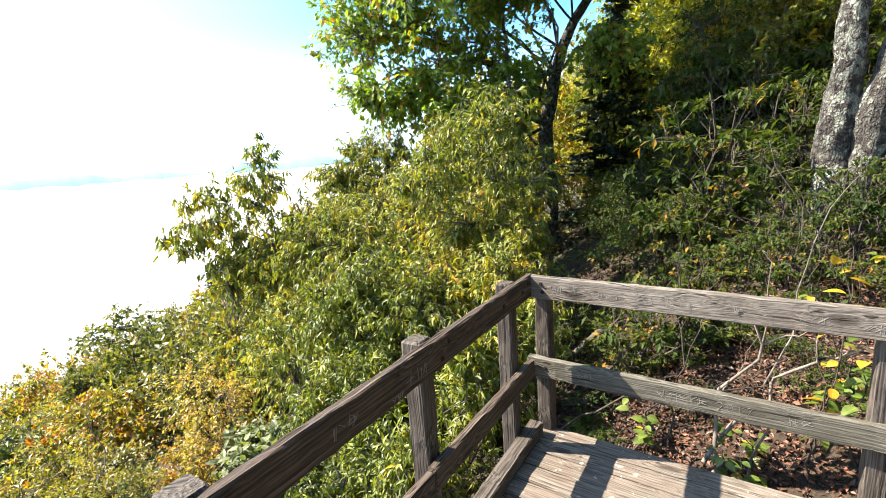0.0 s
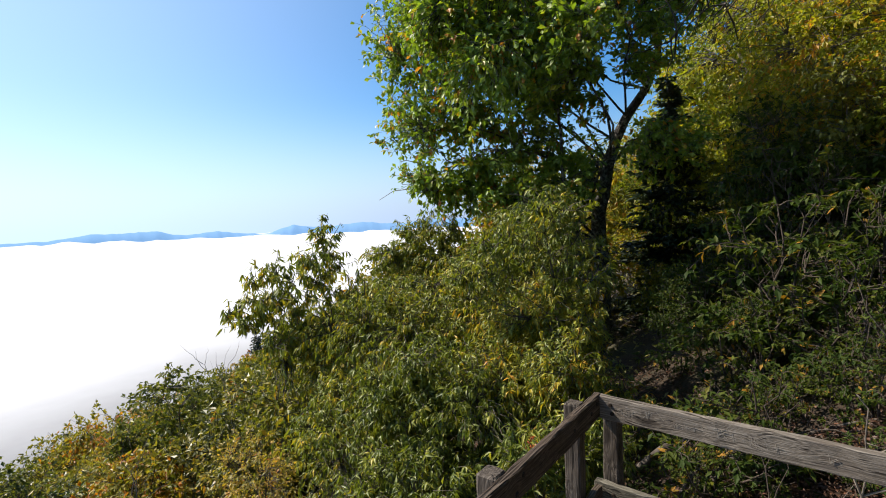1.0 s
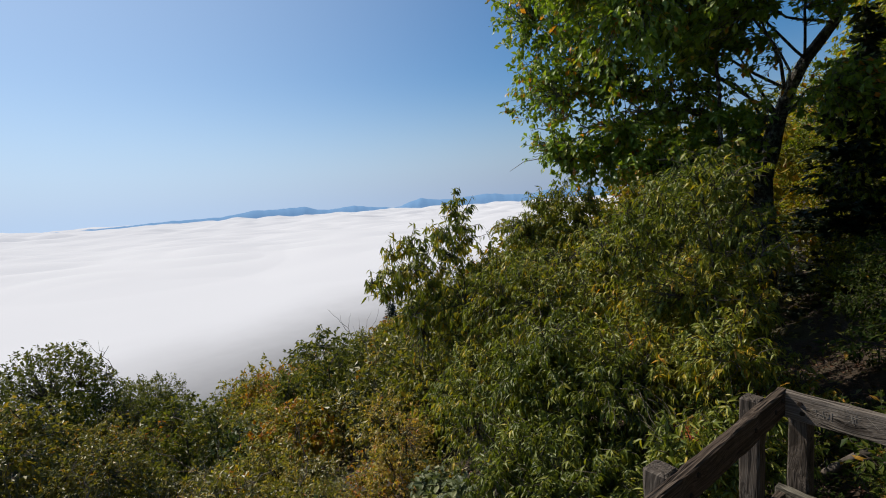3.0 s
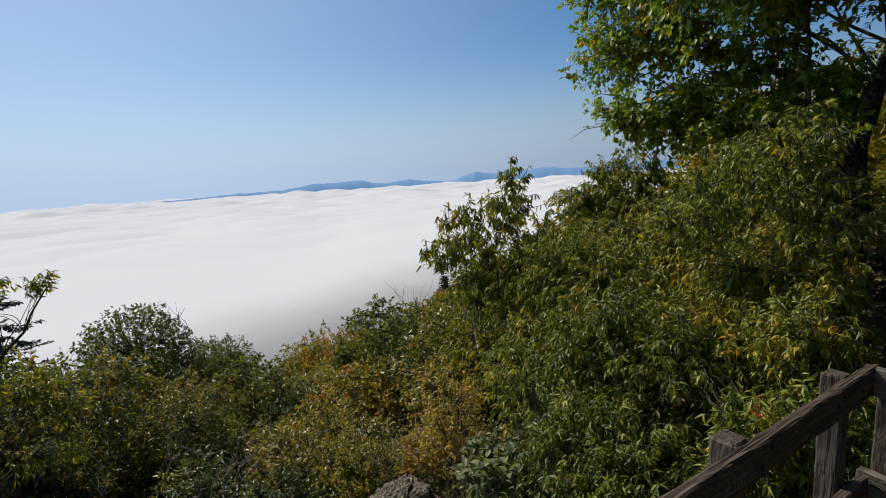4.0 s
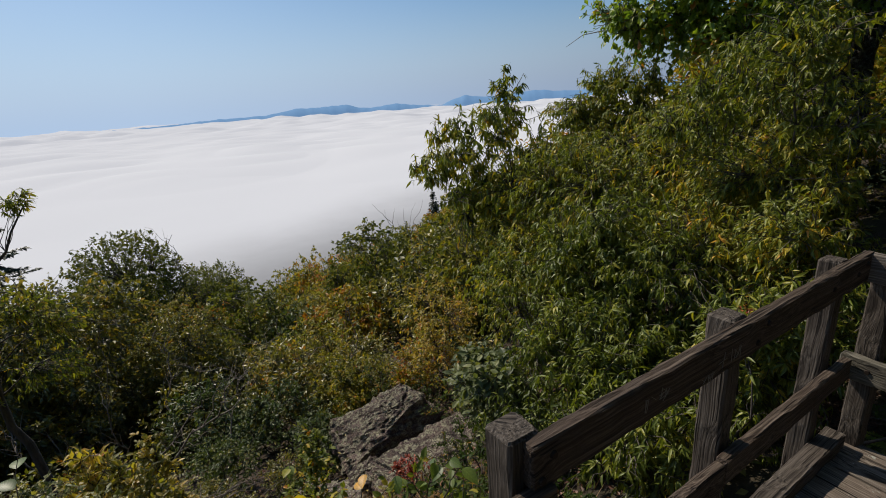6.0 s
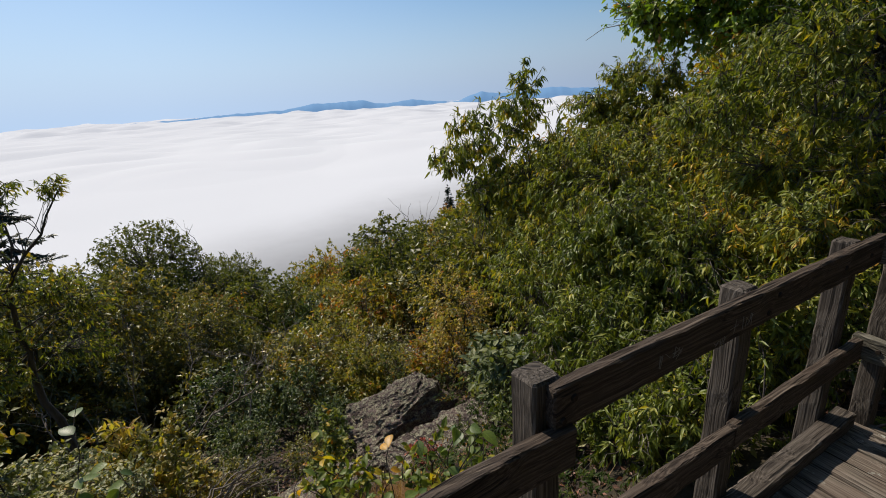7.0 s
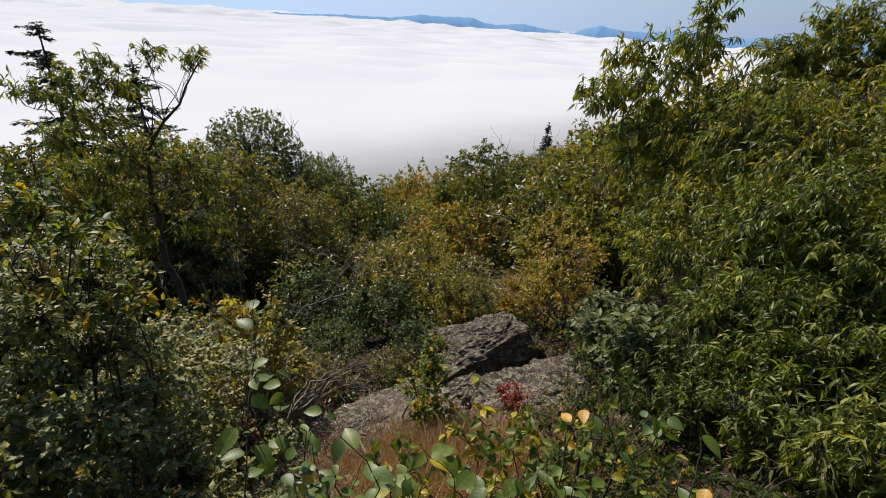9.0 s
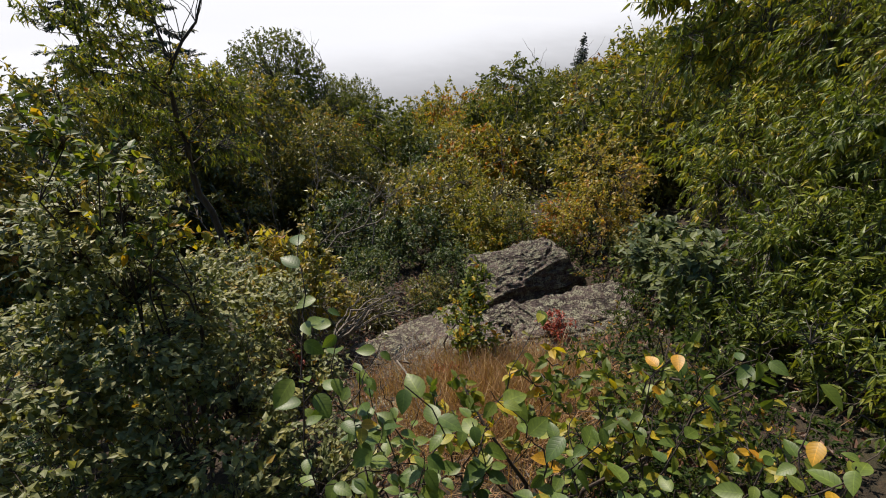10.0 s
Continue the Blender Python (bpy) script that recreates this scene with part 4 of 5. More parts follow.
# ---- the oak, its neighbours, the forked trunk by the deck ----
oak_base = on_ground(2.2, 10.2, 0.5)
OAK = [(-1.5, 9.5, 4.2, 1.4, 1.2, 0.9), (-1.7, 9.4, 5.8, 1.3, 1.3, 1.2), (0.0, 9.5, 5.4, 1.7, 1.5, 1.6), (0.2, 9.7, 3.3, 1.5, 1.2, 0.8), (1.6, 10, 6.9, 1.8, 1.5, 1.2),
       (-0.6, 9.5, 7.6, 1.7, 1.5, 1.5), (-0.9, 9.2, 2.6, 1.0, 0.8, 0.6), (2.9, 9.4, 3.4, 0.9, 0.8, 0.6), (2.6, 9.3, 5.4, 0.9, 0.8, 0.8), (3.4, 9.6, 6.2, 0.8, 0.7, 0.5), (-0.8, 7.9, 5.7, 1.2, 1.0, 1.0), (0.9, 7.8, 6.0, 1.3, 1.0, 1.1), 
       (0.9, 9.2, 4.4, 0.8, 0.8, 0.8), (0.4, 8.9, 2.4, 0.8, 0.6, 0.6), (0.3, 9.0, 1.5, 0.9, 0.7, 0.6), 
       (-1.5, 8.7, 3.0, 0.8, 0.7, 0.5), (-0.4, 8.6, 2.8, 0.9, 0.7, 0.6), (0.5, 8.3, 2.4, 0.8, 0.7, 0.6), (-0.3, 7.3, 4.3, 1.0, 0.9, 0.7), (0.7, 7.1, 4.7, 0.9, 0.8, 0.7), (-1.0, 7.5, 5.0, 0.9, 0.8, 0.7)]
plant("oak_tree", "spreading oak with dark lichened trunk and green leaves", "tree", oak_base, rel(oak_base, OAK), 5600, 10, 0.13, OAKISH, M_OAK, M_OAKBARK, 0.17, 41,
      limbs=27, split=True, trunk=[(-0.3, -0.4, -0.4), (-0.45, -0.3, 1.3), (-0.5, -0.1, 2.6), (-0.35, 0.0, 3.8), (0.1, 0.1, 4.8), (0.75, 0.0, 5.9), (0.8, -0.2, 8.3)], droop=0.25, shell=0.15, gap=0.22, rise=0.1)
slim = on_ground(1.75, 9.8, 0.3)
plant("slender_tree", "slender leaning trunk with a thin leafy crown", "tree", slim, rel(slim, [(0.7, 8.8, 6.2, 1.0, 0.9, 1.0), (0.3, 8.7, 4.6, 0.8, 0.8, 0.7), (1.0, 8.7, 2.8, 0.7, 0.6, 0.6)]), 420, 14, 0.14, OAKISH, M_OAK, M_OAKBARK, 0.07, 42,
      limbs=8, split=True, trunk=[(-0.05, -0.9, -0.3), (-0.4, -0.95, 1.9), (-0.8, -1.0, 3.3), (-0.9, -1.0, 4.6), (-0.95, -1.0, 7.0)])
fork = on_ground(3.35, 4.35, 0.3)
# its crown is added out of view, spread to keep skylight off the bank
plant("forked_tree", "thick forked trunk with grey lichened bark and an added unseen crown", "tree", fork, rel(fork, [(3.2, 5.6, 7.9, 1.7, 1.6, 0.7), (5.0, 5.0, 8.1, 1.8, 1.7, 0.8), (4.6, 7.2, 8.3, 1.8, 1.6, 0.8), (2.2, 7.2, 8.2, 1.4, 1.4, 0.7), (4.3, 4.0, 9.4, 1.5, 1.5, 0.8)]), 400, 10, 0.17, DIAMOND, M_OAK, M_OAKBARK, 0.15, 43,
      limbs=14, split=True, trunk=[(-0.04, 0.02, -0.2), (-0.08, 0.03, 0.9), (-0.04, 0.01, 1.6), (0.02, -0.03, 2.3), (0.3, -0.05, 5.0), (0.8, -0.2, 9.0)])
fork2 = on_ground(3.6, 4.1, 0.3)
# second unseen crown, added for shade too
plant("forked_tree", "leaning second trunk with grey lichened bark, its unseen crown added", "tree", fork2, rel(fork2, [(5.6, 3.0, 9.8, 1.8, 1.8, 1.0), (6.6, 4.6, 8.6, 1.8, 1.8, 0.9)]), 180, 10, 0.17, DIAMOND, M_OAK, M_OAKBARK, 0.145, 44,
      limbs=10, split=True, trunk=[(-0.18, 0.18, -0.2), (-0.16, 0.16, 0.5), (-0.13, 0.13, 1.2), (0.06, -0.02, 2.1), (0.6, -0.4, 4.8), (1.5, -0.9, 9.0)])
spruce("spruce", "dark green spruce in the shade behind the oak", 4.8, 1.35, 45, on_ground(3.2, 10.4))
spruce("spruce", "tall dark spruce above the shrubs", 14.7, 5.4, 46, on_ground(-26.65, 4.13, 0.2))
spruce("spruce", "dark spruce behind the leaning sapling", 12.6, 4.6, 49, on_ground(-24.1, 6.45, 0.2))
spruce("spruce", "small dark spruce on the slope", 6.0, 1.5, 47, Vector((-22.6, 38.0, -12.5)))

# ---- the woods uphill ----
rng = random.Random(5)
protos = []
for k, (mat, leafsize, turned) in enumerate(((M_UPHILL, 0.17, 0.05), (M_UPHILL, 0.16, 0.18), (M_OAK, 0.16, 0.0))):
    b = on_ground(6.5 + 3.0 * k, 15.0 + 2 * k)
    protos.append(plant("forest_tree", "hillside tree with yellow-green autumn leaves", "tree", b, [(0, 0, 4.8, 1.9, 1.9, 1.9), (0.8, 0.4, 3.4, 1.6, 1.6, 1.2), (-0.9, -0.3, 3.2, 1.5, 1.5, 1.2), (0.1, -0.8, 2.2, 1.4, 1.3, 0.9)],
                  950, 10, leafsize * 0.78, DIAMOND, mat, M_BARK, 0.09, 60 + k, limbs=14, gap=0.2, turned=turned, group="woods on the hillside"))
for k in range(34):
    x, y = 2.2 + 2.7 * (k % 6) + rng.uniform(-1, 1), 8.5 + 3.2 * (k // 6) + rng.uniform(-1.2, 1.2)
    if math.hypot(x - 2.2, y - 10.2) < 2.4 or x < 0.12 * y:
        x += 3.0
    s = rng.uniform(0.7, 1.0) * (0.8 if y < 12 else 1.0)
    copy_thing(protos[k % 3], Matrix.Translation(on_ground(x, y, 0.2)) @ pose(0, 0, 0, 0, 0, rng.uniform(0, 360)) @ Matrix.Scale(s, 4))

# unseen trees added behind and beside the deck to cut the sky's fill
for k, (x, y, s) in enumerate(((6.5, -1.5, 1.3), (8.5, 2.5, 1.4), (5.5, -5.0, 1.3), (9.0, -4.5, 1.5), (1.5, -7.5, 1.4), (-3.0, -9.5, 1.4), (5.0, -9.5, 1.6), (7.0, 4.8, 1.3), (11.5, 0.0, 1.7), (10.0, 6.0, 1.3), (4.2, 1.2, 0.9), (4.6, -2.2, 1.0))):
    copy_thing(protos[k % 3], Matrix.Translation(on_ground(x, y, 0.2)) @ pose(0, 0, 0, 0, 0, k * 77) @ Matrix.Scale(s, 4))

for k, (x, y, s) in enumerate(((5.2, 11.6, 0.95), (6.7, 12.6, 1.1), (7.9, 11.4, 1.0), (6.0, 14.2, 1.2), (8.7, 13.4, 1.15), (9.2, 10.2, 1.0), (7.2, 9.6, 0.8))):
    copy_thing(protos[k % 2], Matrix.Translation(on_ground(x, y, 0.2)) @ pose(0, 0, 0, 0, 0, k * 71) @ Matrix.Scale(s, 4))
# the first kind has its leaf colour darkened in place of shade
understory = [plant("understory_tree", lab, "tree", on_ground(4.0 + k, 8.0), [(0, 0, 2.6, 0.8, 0.8, 0.6), (0.5, 0.3, 1.9, 0.7, 0.7, 0.5), (-0.5, -0.3, 1.7, 0.7, 0.7, 0.5), (0.1, -0.5, 1.1, 0.7, 0.6, 0.45), (0.2, 0.4, 0.7, 0.6, 0.6, 0.35)],
                    420, 9, 0.092, OVAL, mat, M_BARK, 0.03, 64 + k, limbs=14, up=1.6, droop=0.3, gap=0.2, shell=0.2, turned=tn, group="understory of the hillside woods")
              for k, (mat, tn, lab) in enumerate(((M_SHADE, 0.0, "young tree with shade put into its dark leaf colour"), (M_HILL, -0.1, "young tree with dull green leaves in the woods"), (M_UPHILL, -0.1, "young tree with yellow-green leaves in the woods")))]
placed = []
for k in range(500):
    x, y = rng.uniform(1.9, 8.5), rng.uniform(5.2, 12.5)
    if math.hypot(x - 3.4, y - 4.3) < 1.2 or math.hypot(x - 1.9, y - 9.9) < 0.9 or (y < 7.5 and 0.6 * y < x < 0.74 * y) or x < 0.26 * y or x > 0.95 * y or any(math.hypot(x - p, y - q) < 0.75 for p, q in placed):
        continue
    placed.append((x, y))
    copy_thing(understory[0 if y < 7.4 else (1, 0, 2)[len(placed) % 3] if y < 9.4 else (2, 2, 1)[len(placed) % 3]], Matrix.Translation(on_ground(x, y, 0.1)) @ pose(0, 0, 0, 0, 0, rng.uniform(0, 360)) @ Matrix.Scale(rng.uniform(0.3, 0.5) if y < 7.4 else rng.uniform(0.4, 0.6) if y < 9.4 else rng.uniform(0.7, 1.0), 4))
    if len(placed) > 46:
        break
# both bank shrubs carry the shade in their leaf colour
bank = shrub(on_ground(2.0, 5.0), [(2.0 + dx, 5.0 + dy, dz + float(height_at(2.0, 5.0)), 0.5, 0.5, 0.05) for dx, dy, dz in ((0.0, 0.0, 0.9), (0.4, 0.2, 0.65), (-0.3, 0.25, 0.5), (0.1, -0.3, 0.36), (0.35, -0.1, 0.22))], 105, 9, 35, "low undergrowth on the bank, shade put into its leaf colour", M_SHADE, 0.085, PLAIN, up=1.8, gap=0.0, wide=0.4, group="undergrowth on the bank")
bank2 = shrub(on_ground(2.8, 6.4), [(2.8 + dx, 6.4 + dy, dz + float(height_at(2.8, 6.4)), 0.5, 0.5, 0.06) for dx, dy, dz in ((0.0, 0.0, 1.35), (0.3, 0.2, 1.05), (-0.3, 0.25, 0.85), (0.1, -0.3, 0.6), (0.3, 0.0, 0.35))], 110, 9, 36, "thin young shrub on the bank, leaves darkened for shade", M_SHADE, 0.08, PLAIN, up=1.5, gap=0.0, wide=0.4, group="undergrowth on the bank", turned=0.06)
for k in range(125):
    x, y = rng.uniform(0.9, 7.0), rng.uniform(3.7, 10.0)
    if math.hypot(x - 3.4, y - 4.3) < 0.55 or (0.12 * y < x < 0.33 * y and y > 5.2):
        continue
    copy_thing((bank, bank, bank2)[k % 3], Matrix.Translation(on_ground(x, y, 0.05)) @ pose(0, 0, 0, 0, 0, rng.uniform(0, 360)) @ Matrix.Scale(rng.uniform(0.5, 1.1) * (1.5 if y > 5 and x > 0.42 * y else 0.5 if x < 0.4 * y else 0.8), 4))

for k, (x, y, s) in enumerate(((2.6, 3.1, 0.5), (2.95, 3.55, 0.6), (3.2, 3.2, 0.7), (3.4, 3.8, 0.7), (3.0, 4.6, 0.8), (2.2, 2.9, 0.35), (0.9, 3.5, 0.35), (1.3, 3.7, 0.4), (1.8, 3.5, 0.35), (2.2, 3.3, 0.4), (2.6, 3.5, 0.45), (0.8, 4.1, 0.5), (1.5, 4.2, 0.5), (2.9, 4.0, 0.5), (2.3, 4.2, 0.55), (1.0, 3.1, 0.25), (1.6, 3.1, 0.22), (3.0, 3.1, 0.4), (2.7, 2.7, 0.3))):
    copy_thing((bank, bank2, bank)[k % 3], Matrix.Translation(on_ground(x, y, 0.03)) @ pose(0, 0, 0, 0, 0, k * 53) @ Matrix.Scale(s, 4))

# ---- the shrubs of the slope and the crowns below ----
low = [shrub(on_ground(-8 - k, 6 + k), [(-8 - k, 6 + k, 1.2 + float(height_at(-8 - k, 6 + k)), 1.0, 1.0, 0.9), (-7.3 - k, 6.4 + k, 0.8 + float(height_at(-8 - k, 6 + k)), 0.8, 0.8, 0.7)],
             330, 10, 70 + k, lab, mat, size, DIAMOND, group="shrubs on the slope", turned=tn, gap=0.9)
       for k, (mat, size, tn, lab) in enumerate(((M_DULL, 0.125, 0.0, "rounded dull green shrub on the slope"), (M_MIX, 0.125, 0.1, "rounded yellow-green shrub on the slope"), (M_GOLD, 0.1, -0.2, "shrub turning yellow on the slope"), (M_BLUE, 0.11, 0.0, "dark bluish-green shrub on the slope")))]
spots = []
for k in range(400):
    x, y = rng.uniform(-17, -5.2), rng.uniform(-3, 19)
    near = math.hypot(x + 1, y)
    if near < 7.5 or y < -0.35 * x - 6.0 or (x > -7.0 and y < 6.2) or any(math.hypot(x - a, y - b) < 1.35 for a, b in spots):
        continue
    spots.append((x, y))
    s = rng.uniform(0.75, 1.15) * (1 if near < 11 else 1.5)
    copy_thing(low[rng.choice((0, 0, 0, 3, 1, 1, 1, 2))], Matrix.Translation(on_ground(x, y, 0.1)) @ pose(0, 0, 0, 0, 0, rng.uniform(0, 360)) @ Matrix.Scale(s, 4))
    if len(spots) > 46:
        break
for k, (x, y, s) in enumerate(((-5.9, 4.9, 0.5), (-5.5, 3.9, 0.42), (-6.6, 3.6, 0.6), (-6.0, 6.7, 0.6), (-5.1, 7.2, 0.6), (-4.1, 7.0, 0.5), (-5.9, 2.9, 0.42), (-5.3, 1.1, 0.5), (-4.9, 0.9, 0.4),
                             (-7.2, 5.4, 0.7), (-7.4, 2.6, 0.7), (-7.6, 0.9, 0.8), (-6.4, 0.4, 0.7), (-3.0, 5.9, 0.55), (-5.2, -0.6, 0.7), (-6.5, -0.9, 0.8), (-3.2, 0.3, 0.35), (-7.3, 7.2, 0.75))):
    copy_thing(low[(3, 0, 3, 2, 1, 3, 0)[k % 7]], Matrix.Translation(on_ground(x, y, 0.06)) @ pose(0, 0, 0, 0, 0, k * 61) @ Matrix.Scale(s, 4))


# shade-coloured bank shrubs again, below the deck and round the rocks
for k, (x, y, s) in enumerate(((-1.9, 2.5, 0.75), (-1.5, 1.9, 0.7), (-0.2, 4.4, 0.8), (0.6, 4.6, 0.8), (-1.6, 3.1, 0.8), (-1.2, 2.2, 0.5), (-0.95, 2.6, 0.5), (-1.5, 2.4, 0.5), (-0.75, 2.2, 0.45), (-1.1, 1.8, 0.4), (-4.5, 6.4, 0.7), (-5.4, 6.2, 0.8), (-5.9, 5.2, 0.8), (-3.3, 5.5, 0.7), (-2.4, 4.5, 0.6), (-2.3, 3.7, 0.5), (-5.5, 4.4, 0.6), (-5.2, 3.7, 0.5), (-1.35, 1.5, 0.5), (-1.1, 1.4, 0.45), (-1.2, 1.75, 0.5), (-1.65, 1.75, 0.5), (-0.95, 1.6, 0.5), (-1.0, 1.95, 0.55), (-1.5, 1.3, 0.4), (-0.85, 1.3, 0.4))):
    copy_thing((bank, bank2)[k % 2], Matrix.Translation(on_ground(x, y, 0.06)) @ pose(0, 0, 0, 0, 0, k * 61) @ Matrix.Scale(s, 4))


def undergrowth():
    g = np.random.default_rng(8)
    n = 32000
    a, r = np.radians(g.uniform(-115, 32, n)), np.sqrt(g.uniform(2.2 ** 2, 19 ** 2, n))
    x, y = -1.0 + np.sin(a) * r, 1.0 + np.cos(a) * r
    bare = np.exp(-((x + 3.8) ** 2 / 0.9 + (y - 2.3) ** 2 / 0.8)) + np.exp(-((x + 4.3) ** 2 / 0.4 + (y - 4.9) ** 2 / 0.4)) + np.exp(-((x - 2.0) ** 2 / 1.6 + (y - 2.8) ** 2 / 1.0))
    lump = np.array([noise.noise(Vector((p * 0.9, q * 0.9, 0))) for p, q in zip(x, y)])
    deck_zone = (x > -1.0) & (y < 2.7)
    keep = (bare < 0.35) & ~deck_zone & (lump + g.normal(0, 0.3, n) > -0.35)
    x, y, lump = x[keep], y[keep], lump[keep]
    n = len(x)
    base = np.stack([x, y, height_at(x, y) + g.random(n) ** 1.5 * (0.3 + 0.45 * np.clip(lump + 0.3, 0, 1)) * np.clip(np.hypot(x, y) / 8, 0.5, 1.3)], 1)
    v, t, kv = leaves(base, g.normal(0, 1, (n, 3)) * (1, 1, 0.4), np.array([0, 0, 1.0]) + g.normal(0, 0.4, (n, 3)), g.uniform(0.06, 0.11, n) * np.clip(np.hypot(x, y) / 8, 0.9, 1.5), DIAMOND, 0.25, 0.25)
    tone = np.clip(0.35 + 0.5 * lump[:, None], 0, 1)[:, 0] * 0.6 + g.random(n) * 0.45
    ob = new("undergrowth", array_mesh("undergrowth", v, t, M_DULL, np.repeat(tone, kv)))
    tagged(ob, "low leafy undergrowth covering the slope", "undergrowth", kind="stuff")


undergrowth()
crowns = [plant("hill_tree", lab, "tree", on_ground(-24 - 4 * k, 12 + 5 * k), [(0, 0, 3.4, 1.7, 1.7, 1.3), (1.0, 0.4, 2.4, 1.4, 1.4, 1.1), (-1.0, 0.3, 2.3, 1.4, 1.4, 1.1), (0.1, -0.9, 2.0, 1.3, 1.2, 1.0)],
                560, 9, 0.18, DIAMOND, mat, M_BARK, 0.09, 80 + k, limbs=10, turned=tn, group="trees on the lower slope")
          for k, (mat, tn, lab) in enumerate(((M_HILL, 0.0, "rounded green tree crown on the lower slope"), (M_MIX, 0.1, "yellow-green tree crown on the lower slope"), (M_MIX, 0.18, "tree turning yellow on the lower slope")))]
spots = []
for k in range(600):
    a, r = rng.uniform(-100, -8), rng.uniform(17, 52)
    x, y = math.sin(radians(a)) * r, math.cos(radians(a)) * r
    if any(math.hypot(x - p, y - q) < 2.6 + r * 0.03 for p, q in spots):
        continue
    spots.append((x, y))
    copy_thing(crowns[rng.choice((0, 0, 1, 1, 1, 2))], Matrix.Translation(on_ground(x, y, 0.3)) @ pose(0, 0, 0, 0, 0, rng.uniform(0, 360)) @ Matrix.Scale(rng.uniform(0.8, 1.2) * (1 + (r - 17) * 0.008), 4))
    if len(spots) > 110:
        break
for k in range(46):
    a, r = -60 + 38 * (k % 23) / 22 + rng.uniform(-1.0, 1.0), (26 if k < 23 else 34) + rng.uniform(-3, 3)
    x, y = math.sin(radians(a)) * r, math.cos(radians(a)) * r
    copy_thing(crowns[(0, 1, 2, 1, 0, 1)[rng.randrange(6)]], Matrix.Translation(on_ground(x, y, 0.4)) @ pose(0, 0, 0, 0, 0, rng.uniform(0, 360)) @ Matrix.Scale(rng.uniform(0.42, 0.64), 4))
dome_base = on_ground(-24.6, 11.3, -0.6)
dome = plant("oak_tree", "broad rounded oak crown standing above the shrubs", "tree", dome_base, [(0, 0, 7.6, 2.6, 2.6, 2.6), (2.2, 1.2, 6.2, 2.2, 2.2, 2.0), (-2.2, 0.6, 6.0, 2.3, 2.3, 2.0), (0.6, -2.0, 5.0, 2.3, 2.2, 2.0), (0, 0, 3.6, 3.0, 3.0, 1.6)],
             3200, 12, 0.17, DIAMOND, M_HILL, M_BARK, 0.2, 90, limbs=20, group="oaks on the lower slope", turned=-0.25, gap=0.1, shell=0.6)
for x, y, s in ((-23.8, 15.2, 0.75), (-20.0, 6.6, 0.74), (-29.5, 9.0, 0.95), (-33, 15.5, 0.9), (-18, 1.5, 0.75)):
    copy_thing(dome, Matrix.Translation(on_ground(x, y, 0.3)) @ pose(0, 0, 0, 0, 0, x * 40) @ Matrix.Scale(s, 4))
for k, (x, y, s) in enumerate(((-4.0, 15.5, 1.2), (-2.3, 14.3, 1.05), (-7.5, 17, 1.2), (-0.6, 13.2, 1.0), (1.2, 14.5, 1.3), (-3.2, 11.8, 0.95), (-5.2, 12.6, 1.0), (-1.4, 10.8, 0.75), (-5.2, 9.8, 0.75), (-3.6, 9.4, 0.85), (0.6, 11.5, 1.0), (-7.4, 13.5, 0.9), (-9.6, 15.4, 0.95))):
    copy_thing(crowns[(1, 0, 1, 2)[k % 4]], Matrix.Translation(on_ground(x, y, 0.3)) @ pose(0, 0, 0, 0, 0, x * 40) @ Matrix.Scale(s, 4))


mound_base = on_ground(-14.0, 3.0, 0.2)
mound = plant("hill_tree", "low olive-green tree with a broken crown on the slope", "tree", mound_base, [(0, 0, 4.6, 1.6, 1.6, 1.5), (1.3, 0.7, 3.6, 1.4, 1.4, 1.2), (-1.3, 0.4, 3.6, 1.4, 1.4, 1.2), (0.3, -1.2, 2.8, 1.5, 1.4, 1.2), (0, 0, 1.8, 1.8, 1.8, 0.9)],
              1300, 11, 0.145, DIAMOND, M_DULL, M_BARK, 0.12, 91, limbs=16, group="trees on the lower slope")
for x, y, s in ((-14.4, 3.4, 1.18), (-15.5, 5.8, 1.15), (-13.2, 0.2, 1.1), (-17.5, 9.4, 0.95), (-12.6, 6.6, 0.75), (-19.5, 4.0, 1.2), (-11.5, -1.5, 0.9)):
    copy_thing(mound, Matrix.Translation(on_ground(x, y, 0.2)) @ pose(0, 0, 0, 0, 0, x * 40) @ Matrix.Scale(s, 4))


def far_woods():
    g = np.random.default_rng(9)
    a, r = np.radians(g.uniform(-110, 0, 900)), np.sqrt(g.uniform(46 ** 2, 190 ** 2, 900))
    cx, cy = np.sin(a) * r, np.cos(a) * r
    cz = height_at(cx, cy)
    k = 110
    d = unit(g.normal(0, 1, (900, k, 3)))
    d[:, :, 2] = np.abs(d[:, :, 2])
    size = g.uniform(2.2, 3.8, (900, 1, 1))
    c = np.stack([cx, cy, cz + 2.5], 1)[:, None] + d * size * g.uniform(0.75, 1.1, (900, k, 1))
    base = c.reshape(-1, 3)
    v, t, kv = leaves(base, g.normal(0, 1, base.shape), d.reshape(-1, 3) + g.normal(0, 0.4, base.shape), g.uniform(0.6, 1.2, len(base)), DIAMOND, 0.2, 0.2)
    tone = np.repeat(g.random(900), k) * 0.7 + g.random(len(base)) * 0.35
    ob = new("far_woods", array_mesh("far_woods", v, t, M_MIX, np.repeat(tone, kv)))
    tagged(ob, "mixed green and yellow woods dropping into the fog", "woods", kind="stuff")


